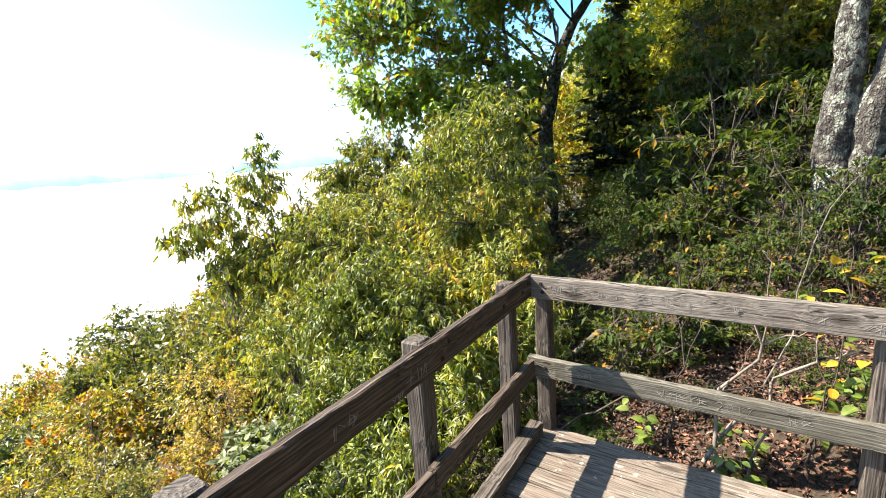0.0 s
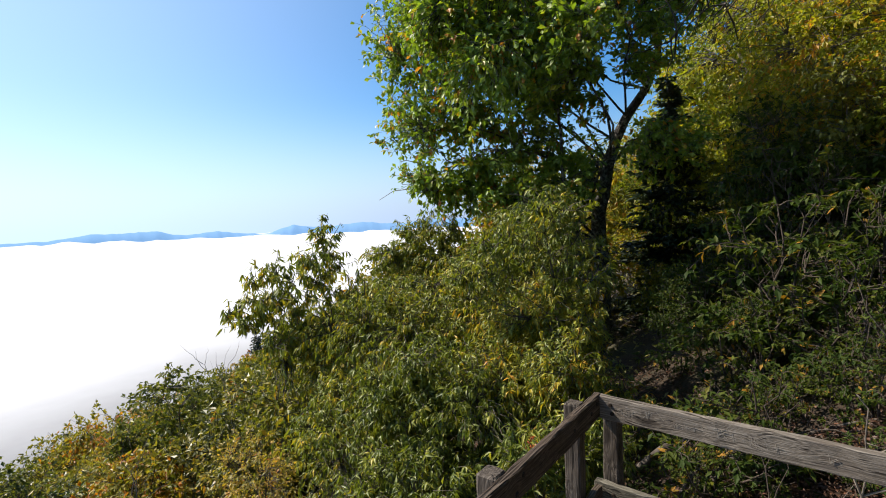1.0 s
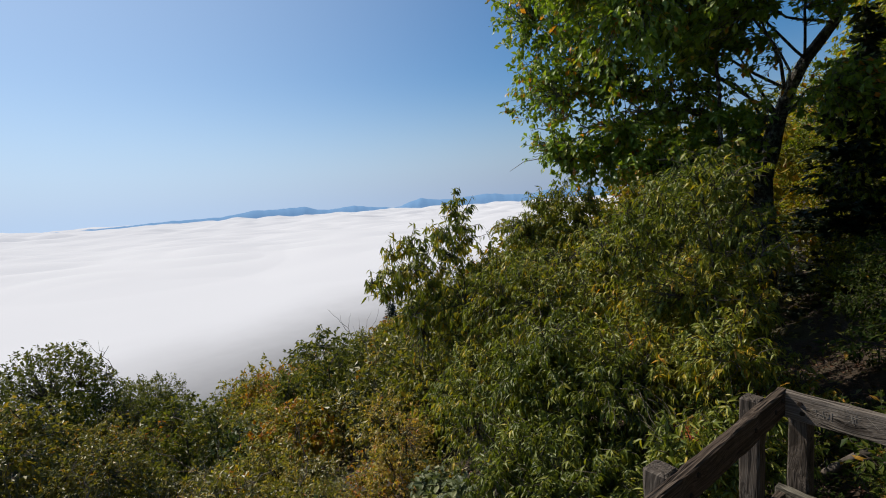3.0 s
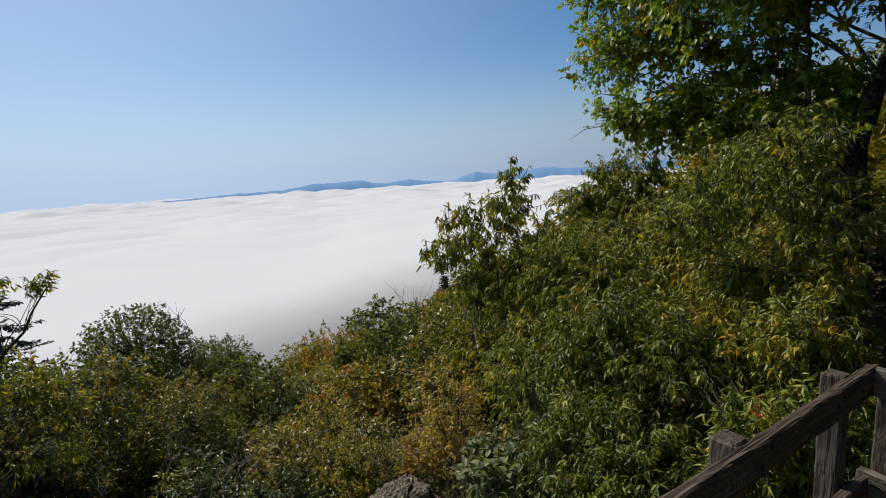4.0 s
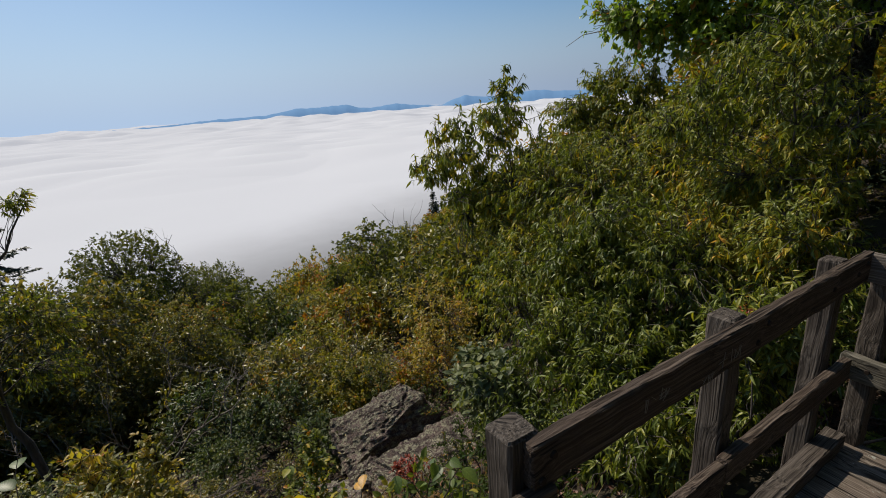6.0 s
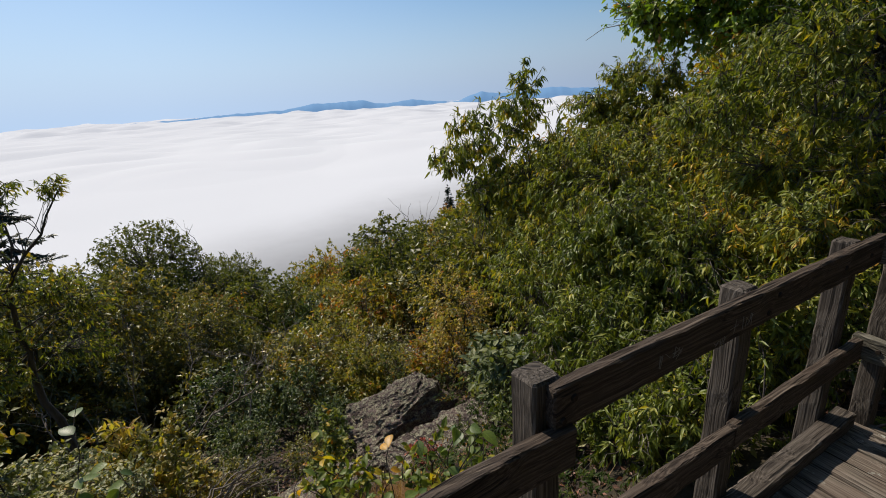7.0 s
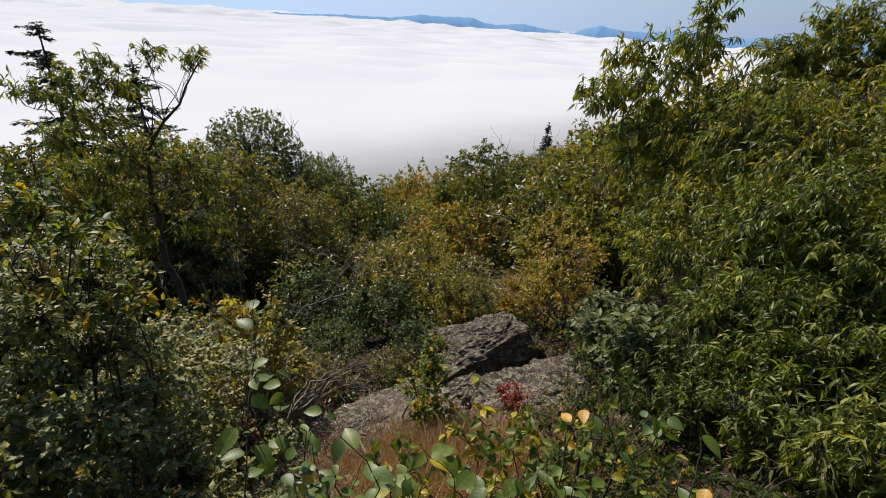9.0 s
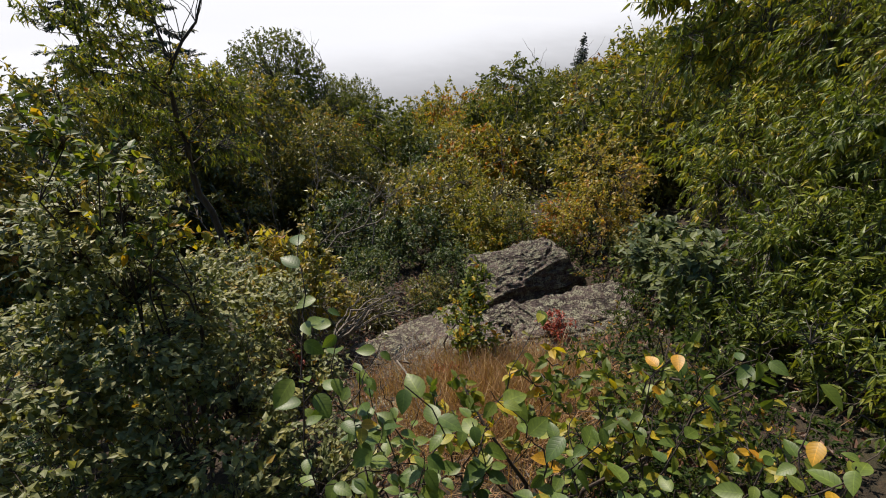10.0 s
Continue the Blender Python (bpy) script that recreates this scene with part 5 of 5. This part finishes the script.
far_woods()
sap = on_ground(-9.2, 2.2)
plant("sapling", "leaning sapling with a bare lower trunk and thin airy crown", "tree", sap, rel(sap, [(-9.45, 1.48, 0.42, 0.4, 0.35, 0.28), (-9.37, 1.88, 0.62, 0.4, 0.32, 0.25), (-9.42, 1.62, 0.03, 0.45, 0.45, 0.28), (-9.5, 1.15, -0.14, 0.4, 0.35, 0.3), (-9.32, 2.08, 0.4, 0.35, 0.3, 0.25), (-9.2, 2.4, 0.95, 0.24, 0.3, 0.18), (-9.05, 2.9, 0.9, 0.2, 0.26, 0.17), (-8.98, 3.1, 0.98, 0.17, 0.2, 0.15),
       (-9.4, 1.75, 0.9, 0.24, 0.3, 0.18), (-9.46, 1.4, 0.72, 0.26, 0.3, 0.2), (-9.5, 1.0, 0.5, 0.3, 0.35, 0.25), (-9.3, 2.1, -0.45, 0.7, 0.6, 0.3), (-9.1, 2.7, -0.6, 0.5, 0.45, 0.3), (-9.45, 1.4, -0.65, 0.6, 0.5, 0.35), (-9.0, 3.05, -1.0, 0.4, 0.35, 0.25), (-9.3, 1.7, -1.2, 0.5, 0.6, 0.3), (-9.1, 1.5, -1.8, 0.5, 0.7, 0.35), (-8.9, 2.7, -1.7, 0.5, 0.6, 0.35)]), 1300, 7, 0.1, LANCE, M_LANCE, M_BARK, 0.072, 48,
      trunk=[tuple(p[k] - sap[k] for k in range(3)) for p in ((-9.2, 2.25, float(sap.z) - 0.3), (-9.27, 2.24, -3.08), (-9.32, 2.06, -2.56), (-9.3, 2.15, -1.79), (-9.31, 2.08, -1.3), (-9.31, 2.11, -0.77), (-9.28, 2.22, -0.41), (-9.19, 2.5, 0.0), (-9.1, 2.76, 0.32), (-9.01, 3.02, 0.79))],
      limbs=40, split=True, droop=0.65, sag=0.5, gap=0.0, turned=0.06, shell=0.1)


# ---- rocks and deadwood ----
def rock(label, place, size, seed, turn=(0, 0, 0)):
    """An angular boulder: the hull of scattered corners, its facets roughened."""
    rr = random.Random(seed)
    bm = bmesh.new()
    for cx, cy, cz in ((a, b, c) for a in (-1, 1) for b in (-1, 1) for c in (-1, 1)):
        corner = Vector((cx * rr.uniform(0.55, 1.0), cy * rr.uniform(0.55, 1.0), cz * rr.uniform(0.5, 0.95)))
        for _ in range(2):
            bm.verts.new(corner + Vector((rr.uniform(-0.16, 0.16), rr.uniform(-0.16, 0.16), rr.uniform(-0.12, 0.12))))
    out = bmesh.ops.convex_hull(bm, input=bm.verts)
    bmesh.ops.delete(bm, geom=[g for g in out["geom_interior"] if isinstance(g, bmesh.types.BMVert)], context="VERTS")
    bmesh.ops.triangulate(bm, faces=bm.faces)
    for _ in range(5):
        bmesh.ops.subdivide_edges(bm, edges=bm.edges, cuts=1, use_grid_fill=True)
        bmesh.ops.smooth_vert(bm, verts=bm.verts, factor=0.1, use_axis_x=True, use_axis_y=True, use_axis_z=True)
    o = Vector((seed * 9.1, seed * 3.3, 0))
    for v in bm.verts:
        p = v.co.copy()
        layer = noise.noise(Vector((p.x * 0.8, p.y * 0.8, p.z * 6.0)) + o)
        q = p * (1 + 0.05 * layer + 0.11 * noise.fractal(p * 3.0 + o, 0.6, 2.2, 7))
        crack = abs(noise.noise(Vector((p.x * 1.6, p.y * 1.6, p.z * 3.0)) + o * 2))
        q *= 1 - 0.09 * max(0, 0.07 - crack) / 0.07
        v.co = Vector((q.x * size[0], q.y * size[1], q.z * size[2]))
    me = bpy.data.meshes.new("rock")
    bm.to_mesh(me)
    bm.free()
    me.materials.append(M_ROCK)
    ob = new("rock", me)
    ob.matrix_basis = Matrix.Translation(place) @ pose(0, 0, 0, *turn)
    return tagged(ob, label, "rock", group="boulders below the deck")


rock("grey lichen-covered boulder among shrubs", (-4.85, 5.55, -3.68), (0.92, 0.66, 0.6), 8, (12, -30, 44))
rock("broad lichen-spotted boulder split from its neighbour", (-3.15, 4.45, -2.97), (0.92, 0.6, 0.5), 2, (10, -8, 44))
rock("small lichened rock wedged between boulders", (-4.0, 4.05, -3.05), (0.32, 0.28, 0.2), 6, (0, -10, 50))
rock("low grey rock slab bedded in the slope", (-4.55, 2.7, -3.2), (0.95, 1.25, 0.17), 3, (0, -26, -10))
rock("low grey rock slab half under leaves", (-3.2, 1.4, -2.28), (0.6, 0.5, 0.2), 4, (0, -25, 10))
rock("pale weathered outcrop on the wooded hillside", (5.15, 7.55, 2.0), (0.85, 0.45, 0.42), 5, (0, -28, -20))


def dead_branch(label, start, end, radius, side, seed, mat=None):
    mat = mat or M_PALE
    g = np.random.default_rng(seed)
    p = bent(np.array([start]), np.array([end]), 10, 0.06, 0.5, g)
    ob = thing("dead_branch", label, "branch")
    part("limb", array_mesh("limb", *tubes(p, radius * np.linspace(1, 0.3, 10)[None], 6), mat, None, True), ob)
    ln = np.linalg.norm(np.array(end) - np.array(start))
    s = p[0, g.integers(2, 10, side)]
    e = s + (np.array(end) - np.array(start)) * g.uniform(0.15, 0.45, (side, 1)) + g.normal(0, 0.13 * ln, (side, 3))
    for q in bent(s, e, 6, 0.05, 0.4, g):
        part("offshoot", array_mesh("offshoot", *tubes(q[None], radius * 0.45 * np.linspace(1, 0.25, 6)[None], 4), mat, None, True), ob)
    return ob




def fan_branch(label, start, fork, tip_a, tip_b, radius, count, seed):
    """A dead bough whose side branches all sweep one way."""
    g = np.random.default_rng(seed)
    ob = thing("dead_branch", label, "branch")
    p = bent(np.array([start]), np.array([fork]), 8, 0.03, 0.3, g)
    part("limb", array_mesh("limb", *tubes(p, radius * np.linspace(1, 0.6, 8)[None], 7), M_PALE, None, True), ob)
    s = p[0, g.integers(3, 8, count)]
    w = np.linspace(0, 1, count)[:, None]
    e = np.array(tip_a) * (1 - w) + np.array(tip_b) * w + g.normal(0, 0.12, (count, 3))
    e = s + (e - s) * g.uniform(0.55, 1.1, (count, 1))
    for q in bent(s, e, 10, 0.14, 0.3, g):
        part("offshoot", array_mesh("offshoot", *tubes(q[None], radius * 0.5 * np.linspace(1, 0.2, 10)[None], 5), M_PALE, None, True), ob)
        m = q[g.integers(4, 9, 2)]
        for z in bent(m, m + (q[-1] - q[0]) * g.uniform(0.2, 0.4, (2, 1)) + g.normal(0, 0.06, (2, 3)), 5, 0.1, 0.3, g):
            part("offshoot", array_mesh("offshoot", *tubes(z[None], radius * 0.22 * np.linspace(1, 0.3, 5)[None], 4), M_PALE, None, True), ob)
    return ob


fan_branch("bleached dead branch lying by the rocks", (-4.72, 1.5, -2.85), (-5.0, 1.95, -2.6), (-5.25, 2.85, -2.55), (-4.9, 3.15, -2.85), 0.034, 13, 1)
dead_branch("bare fallen branches on the rock slab", (-3.6, 1.9, -2.2), (-4.4, 2.6, -2.5), 0.014, 9, 3)
dead_branch("pale bare stem rising behind the railing", (1.44, 2.62, -0.25), (1.62, 2.42, 1.0), 0.013, 3, 4)
dead_branch("pale bare stem leaning behind the railing", (1.42, 2.6, -0.1), (2.1, 2.4, 0.68), 0.015, 4, 5)
dead_branch("thin pale stem arching over the railing", (1.62, 2.5, -0.2), (1.72, 2.36, 1.32), 0.008, 2, 12)
dead_branch("thin curved stem behind the railing", (1.2, 2.75, -0.3), (1.36, 2.6, 0.9), 0.007, 3, 13, M_TWIG)
for k, (s, e) in enumerate((((0.7, 3.3, -0.3), (2.1, 3.0, 0.05)), ((0.9, 3.0, -0.35), (1.9, 3.5, 0.1)), ((1.2, 3.8, -0.1), (2.6, 3.2, 0.2)), ((0.8, 3.7, -0.2), (1.5, 2.9, -0.2)), ((1.8, 3.3, 0.0), (2.9, 3.0, 0.3)), ((1.3, 3.2, -0.2), (2.4, 2.8, 0.1)))):
    dead_branch("dry fallen stick among the leaf litter", s, e, 0.009, 5, 20 + k, M_TWIG)
dead_branch("long bare limb reaching out from the forked trunk", (3.85, 4.5, 5.2), (2.5, 7.7, 4.85), 0.035, 34, 15, M_BARK)
dead_branch("bare twiggy limb high in the forked tree", (3.9, 4.6, 5.6), (3.3, 8.0, 5.3), 0.03, 30, 16, M_BARK)
dead_branch("bare twiggy oak limb hung with few leaves", (0.6, 9.4, 3.4), (-1.6, 8.8, 3.15), 0.035, 22, 8)
bare = [dead_branch("bare grey branch poking out of the shrubs", (0, 0, -0.2), (0.9, 0.5, 1.1), 0.016, 12, 30), dead_branch("bare grey branch leaning through the shrubs", (0, 0, -0.2), (1.5, -0.3, 0.8), 0.018, 14, 31), dead_branch("thin bare stem standing in the shrubs", (0, 0, -0.2), (0.25, 0.2, 1.7), 0.012, 12, 32)]
for ob in bare:
    tagged(ob, group="bare branches on the slope")
for k, (x, y, h, s) in enumerate(((-8.2, 3.2, 0.9, 1.0), (-7.6, 4.4, 0.8, 0.9), (-9.4, 3.6, 1.1, 1.2), (-8.6, 5.4, 1.0, 1.0), (-10.4, 2.6, 1.2, 1.2), (-7.2, 1.9, 0.5, 0.8), (-10.8, 5.0, 1.3, 1.3), (-9.6, 6.8, 1.2, 1.1), (-6.6, 6.6, 0.9, 0.9), (-12.2, 4.2, 1.4, 1.3), (-8.0, 7.8, 1.1, 1.0), (-5.9, 8.6, 0.9, 0.8), (-10.9, 8.6, 1.4, 1.2), (-7.0, 2.9, 0.6, 0.8), (-6.9, 10.2, 1.4, 1.0))):
    m = Matrix.Translation(on_ground(x, y, -h)) @ pose(0, 0, 0, 0, 0, (k * 137) % 360) @ Matrix.Scale(s, 4)
    if k < 3:
        bare[k].matrix_basis = m
    else:
        copy_thing(bare[k % 3], m)
dead_branch("bare grey shrub stem above the canopy", (-14.7, 20.4, -7.6), (-14.9, 20.2, -4.2), 0.03, 12, 9)
dead_branch("bare grey stem above the oak crown", (-22.6, 12.6, -6.5), (-22.4, 12.8, -3.4), 0.03, 10, 10)
dead_branch("bare grey branch reaching out of the shrubs", (-8.6, 3.6, -4.4), (-7.4, 4.6, -2.9), 0.025, 12, 11)
dead_branch("dry fallen branch on the bank", (1.0, 4.2, -0.1), (2.9, 3.6, 0.35), 0.03, 8, 6, M_BARK)
dead_branch("dry fallen branch on the bank", (0.9, 3.6, -0.3), (2.3, 3.9, 0.25), 0.02, 8, 7, M_BARK)


def litter():
    g = np.random.default_rng(3)
    n = 52000
    x, y = 0.4 + 4.6 * g.random(n) ** 1.5, 1.7 + 5.8 * g.random(n) ** 1.8
    x[:24000], y[:24000] = g.uniform(0.6, 3.4, 24000), g.uniform(1.5, 4.0, 24000)
    base = np.stack([x, y, height_at(x, y) + g.uniform(0.0, 0.05, n)], 1)
    v, t, kv = leaves(base, g.normal(0, 1, (n, 3)) * (1, 1, 0.35), np.array([0, 0, 1.0]) + g.normal(0, 0.5, (n, 3)), g.uniform(0.022, 0.055, n), DIAMOND, 0.4, 0.3)
    # tones are lowered beyond y = 3, the bank's shade put into leaf colour
    ob = new("fallen_leaves", array_mesh("fallen_leaves", v, t, M_FALLEN, np.repeat(g.random(n) * np.where(y < 3.0, 1.0, 0.7), kv)))
    tagged(ob, "brown and rust fallen leaves on the bank", "leaves", kind="stuff")


litter()


def slope_litter():
    g = np.random.default_rng(6)
    n = 12000
    x, y = g.uniform(-7, -0.6, n), g.uniform(0.3, 7.5, n)
    base = np.stack([x, y, height_at(x, y) + g.uniform(0.0, 0.06, n)], 1)
    v, t, kv = leaves(base, g.normal(0, 1, (n, 3)) * (1, 1, 0.35), np.array([0, 0, 1.0]) + g.normal(0, 0.5, (n, 3)), g.uniform(0.04, 0.09, n), DIAMOND, 0.4, 0.3)
    ob = new("fallen_leaves", array_mesh("fallen_leaves", v, t, M_FALLEN, np.repeat(g.random(n) * 0.6 + 0.4, kv)))
    tagged(ob, "dry fallen leaves among the boulders", "leaves", kind="stuff")


slope_litter()


def slope_twigs():
    g = np.random.default_rng(14)
    n = 420
    x, y = -4.1 + g.normal(0, 0.75, n), 2.4 + g.normal(0, 0.7, n)
    s = np.stack([x, y, height_at(x, y) + g.uniform(0.05, 0.24, n)], 1)
    e = s + g.normal(0, 1, (n, 3)) * (0.2, 0.2, 0.05)
    ob = new("twigs", array_mesh("twigs", *tubes(bent(s, e, 4, 0.05, 0.3, g), 0.004 * g.uniform(0.5, 1.4, (n, 1)) * np.array([[1, 0.9, 0.7, 0.4]]), 3), M_PALE))
    tagged(ob, "dry grey twigs strewn over the rock slab", "twigs", kind="stuff")


slope_twigs()


def dry_grass():
    g = np.random.default_rng(4)
    n = 13000
    x, y = -2.85 + g.normal(0, 0.6, n), 2.25 + g.normal(0, 0.5, n)
    base = np.stack([x, y, height_at(x, y)], 1)
    way = np.stack([g.normal(0, 0.35, n), g.normal(0, 0.35, n), np.ones(n)], 1)
    v, t, kv = leaves(base, way, g.normal(0, 1, (n, 3)), g.uniform(0.16, 0.42, n), ((0.5, 0.01),), 0.1, 0.5)
    ob = new("dry_grass", array_mesh("dry_grass", v, t, M_STRAW, np.repeat(g.random(n), kv)))
    tagged(ob, "tuft of dry rust-coloured grass between rocks", "grass", kind="stuff")


dry_grass()


# ---- broad-leaved weeds and the stems close by ----
def weed(place, top, count, size, seed, turned=0.0, label="tall stem with broad ovate green leaves", group="broad-leaved stems below the deck"):
    g = np.random.default_rng(seed)
    ob = thing("seedling", label, "plant", place, group)
    e = np.array(top) - np.array(place)
    main = bent(np.zeros((1, 3)), e[None], 12, 0.0, 0.25, g)
    side_n = 3
    s = main[0, g.integers(5, 10, side_n)]
    se = s + np.array([0, 0, 0.3]) * g.uniform(0.5, 1.2, (side_n, 1)) + g.normal(0, 0.16, (side_n, 3))
    side = bent(s, se, 12, 0.05, 0.3, g)
    allp = np.concatenate([main, side])
    rad = np.concatenate([0.006 * np.linspace(1, 0.35, 12)[None], 0.0035 * np.linspace(1, 0.4, 12)[None] * np.ones((side_n, 1))])
    part("stem", array_mesh("stem", *tubes(allp, rad, 5), M_TWIG, None, True), ob)
    which = np.concatenate([np.zeros(count, int), g.integers(1, side_n + 1, count)])
    pos = np.concatenate([np.linspace(0.42, 1.0, count), g.uniform(0.2, 1.0, count)]) * 11
    lo = np.minimum(pos.astype(int), 10)
    fr = (pos - lo)[:, None]
    bp = allp[which, lo] * (1 - fr) + allp[which, lo + 1] * fr
    ang = np.arange(len(bp)) * 2.4 + g.normal(0, 0.4, len(bp))
    way = np.stack([np.cos(ang), np.sin(ang), g.uniform(-0.45, 0.35, len(bp))], 1)
    v, t, kv = leaves(bp + unit(way) * 0.012, way, np.array([0, 0, 1.0]) + g.normal(0, 0.3, way.shape), size * g.uniform(0.6, 1.15, len(bp)), OVATE, 0.28, 0.22)
    tone = np.clip(g.random(len(bp)) * 0.62 + turned + (g.random(len(bp)) < 0.10 + turned) * 0.35, 0, 0.93)
    part("foliage", array_mesh("foliage", v, t, M_BROAD, np.repeat(tone, kv), True, leaf_marks(OVATE, len(bp))), ob)
    return ob


wr = random.Random(12)
for k in range(20):
    s = k / 19
    x, y, z = -2.2 + 1.4 * s + wr.uniform(-0.16, 0.12), 0.1 + 1.15 * s ** 1.2 + wr.uniform(-0.05, 0.3), wr.uniform(0.05, 0.62) - 0.12 * s
    if k % 4:
        x, y, z = x - 0.25, y + 0.2, z - 0.2
    r0 = on_ground(x + wr.uniform(-0.15, 0.15), y + wr.uniform(0, 0.2), 0.05)
    yellow = s > 0.45 and wr.random() < 0.35
    weed(tuple(r0), (x, y, z), 11, wr.uniform(0.07, 0.105), 200 + k, 0.2 if yellow else 0.0, "tall stem with broad leaves, some yellowed" if yellow else "tall stem with broad ovate green leaves")
for k, (x, y, z) in enumerate(((-1.15, 1.05, 0.35), (-0.95, 1.25, 0.3), (-1.35, 1.2, 0.1), (-0.9, 1.45, 0.1), (-1.2, 1.5, -0.1), (-1.6, 1.0, 0.25))):
    weed(tuple(on_ground(x - 0.1, y + 0.1, 0.05)), (x, y, z), 12, 0.07, 260 + k, 0.12 if k % 2 else 0.02, "slender stem with green and yellow leaves below the deck")
for k, (x, y, z) in enumerate(((2.0, 2.25, 0.7), (2.15, 2.4, 0.55), (1.9, 2.35, 0.45), (1.45, 2.45, 0.05), (1.55, 2.4, -0.05), (2.2, 2.2, 0.8), (2.4, 2.4, 1.25), (1.7, 2.6, 0.0), (2.3, 2.7, 0.3), (1.2, 2.9, -0.1), (2.1, 2.0, 0.1))):
    r0 = on_ground(x + 0.1, y + 0.15, 0.05)
    weed(tuple(r0), (x, y, z), 13, 0.08, 230 + k, 0.3 if k == 6 else 0.0, "pale-stemmed plant with broad green leaves", "broad-leaved plants behind the railing")


# ---- small plants ----
def fern(place, size, seed):
    g = np.random.default_rng(seed)
    ob = thing("fern", "small light green fern on the bank", "fern", place, "ferns on the bank")
    for a in np.linspace(0, 2 * np.pi, 8)[:-1] + g.normal(0, 0.2, 7):
        d = np.array([math.cos(a), math.sin(a), 0.0])
        s = np.linspace(0.1, 1, 16)
        spine = d * s[:, None] * size + np.array([0, 0, 1.0]) * (size * (0.75 * s - 0.55 * s * s))[:, None]
        side = np.cross(d, (0, 0, 1.0))
        base = np.concatenate([spine, spine])
        way = np.concatenate([side + d * 0.4 + 0 * spine, -side + d * 0.4 + 0 * spine])
        ln = np.tile(size * 0.32 * np.sin(np.pi * (0.12 + 0.86 * s)) + 0.005, 2)
        v, t, kv = leaves(base, way, np.array([0, 0, 1.0]) + g.normal(0, 0.15, way.shape), ln, PLAIN, 0.1, 0.2)
        part("frond", array_mesh("frond", v, t, M_SMALL, np.repeat(g.random(len(base)) * 0.3 + 0.4, kv)), ob)
    return ob


for k, (x, y, s) in enumerate(((1.45, 4.0, 0.3), (2.1, 3.7, 0.26), (0.95, 3.4, 0.22), (2.6, 4.5, 0.3))):
    fern(on_ground(x, y) + Vector((0, 0, 0.02)), s, 300 + k)


def red_plant(place, lobes, seed, label):
    return plant("shrub", label, "shrub", place, rel(place, lobes), 70, 8, 0.055, PLAIN, M_RED, M_TWIG, 0.01, seed, stems=4, limbs=4, droop=0.2, up=0.8, wide=0.4)


red_plant(on_ground(0.0, 4.9), [(0.05, 4.75, -0.25, 0.35, 0.25, 0.2)], 311, "small shrub with red autumn leaves")
red_plant(on_ground(0.25, 4.1), [(0.2, 4.0, 0.12, 0.25, 0.2, 0.14)], 312, "small shrub with red autumn leaves")
red_plant(on_ground(-3.3, 4.0), [(-3.25, 4.0, -2.55, 0.3, 0.2, 0.12)], 313, "low creeper with red leaves on the rocks")
red_plant(on_ground(-4.6, 1.3), [(-4.65, 1.25, -2.3, 0.2, 0.2, 0.3)], 314, "slender plant with red autumn leaves")
red_plant(on_ground(-3.5, 2.4), [(-3.4, 2.35, -2.35, 0.25, 0.2, 0.1)], 315, "low plant with red leaves in dry grass")
shrub(on_ground(-1.7, 1.5), [(-1.75, 1.3, -0.2, 0.35, 0.3, 0.3), (-1.3, 1.65, -0.15, 0.38, 0.3, 0.32), (-2.15, 1.05, -0.4, 0.3, 0.3, 0.25)], 85, 8, 38, "low shrub with small yellowing leaves below the deck", M_SMALL, 0.065, BROAD, turned=0.04)
shrub(on_ground(-3.7, 2.95), [(-3.75, 2.95, -1.5, 0.16, 0.16, 0.3), (-3.85, 3.05, -1.85, 0.25, 0.25, 0.3), (-3.6, 2.75, -2.1, 0.3, 0.3, 0.25), (-3.95, 3.0, -2.3, 0.3, 0.3, 0.25), (-3.55, 2.85, -2.5, 0.3, 0.3, 0.2)], 210, 8, 39, "thin yellow-green shrub on the rock slab", M_SMALL, 0.065, BROAD, turned=0.08, stems=6, gap=0.0, up=1.5)
shrub(on_ground(-5.3, 1.5), [(-5.75, 1.7, -1.65, 0.32, 0.32, 0.35), (-5.4, 1.45, -2.0, 0.4, 0.35, 0.3), (-5.1, 1.25, -2.4, 0.4, 0.4, 0.3)], 130, 9, 40, "slender shrub with golden leaves in rosettes", M_GOLD, 0.13, SLIM, turned=0.16, stems=5, gap=0.0, up=1.2, droop=0.5)
yellow_base = on_ground(1.95, 2.45, 0.05)
weed(tuple(yellow_base), (1.85, 2.28, 1.22), 12, 0.085, 250, 0.42, "thin stem with bright yellow leaves at the railing", "broad-leaved plants behind the railing")
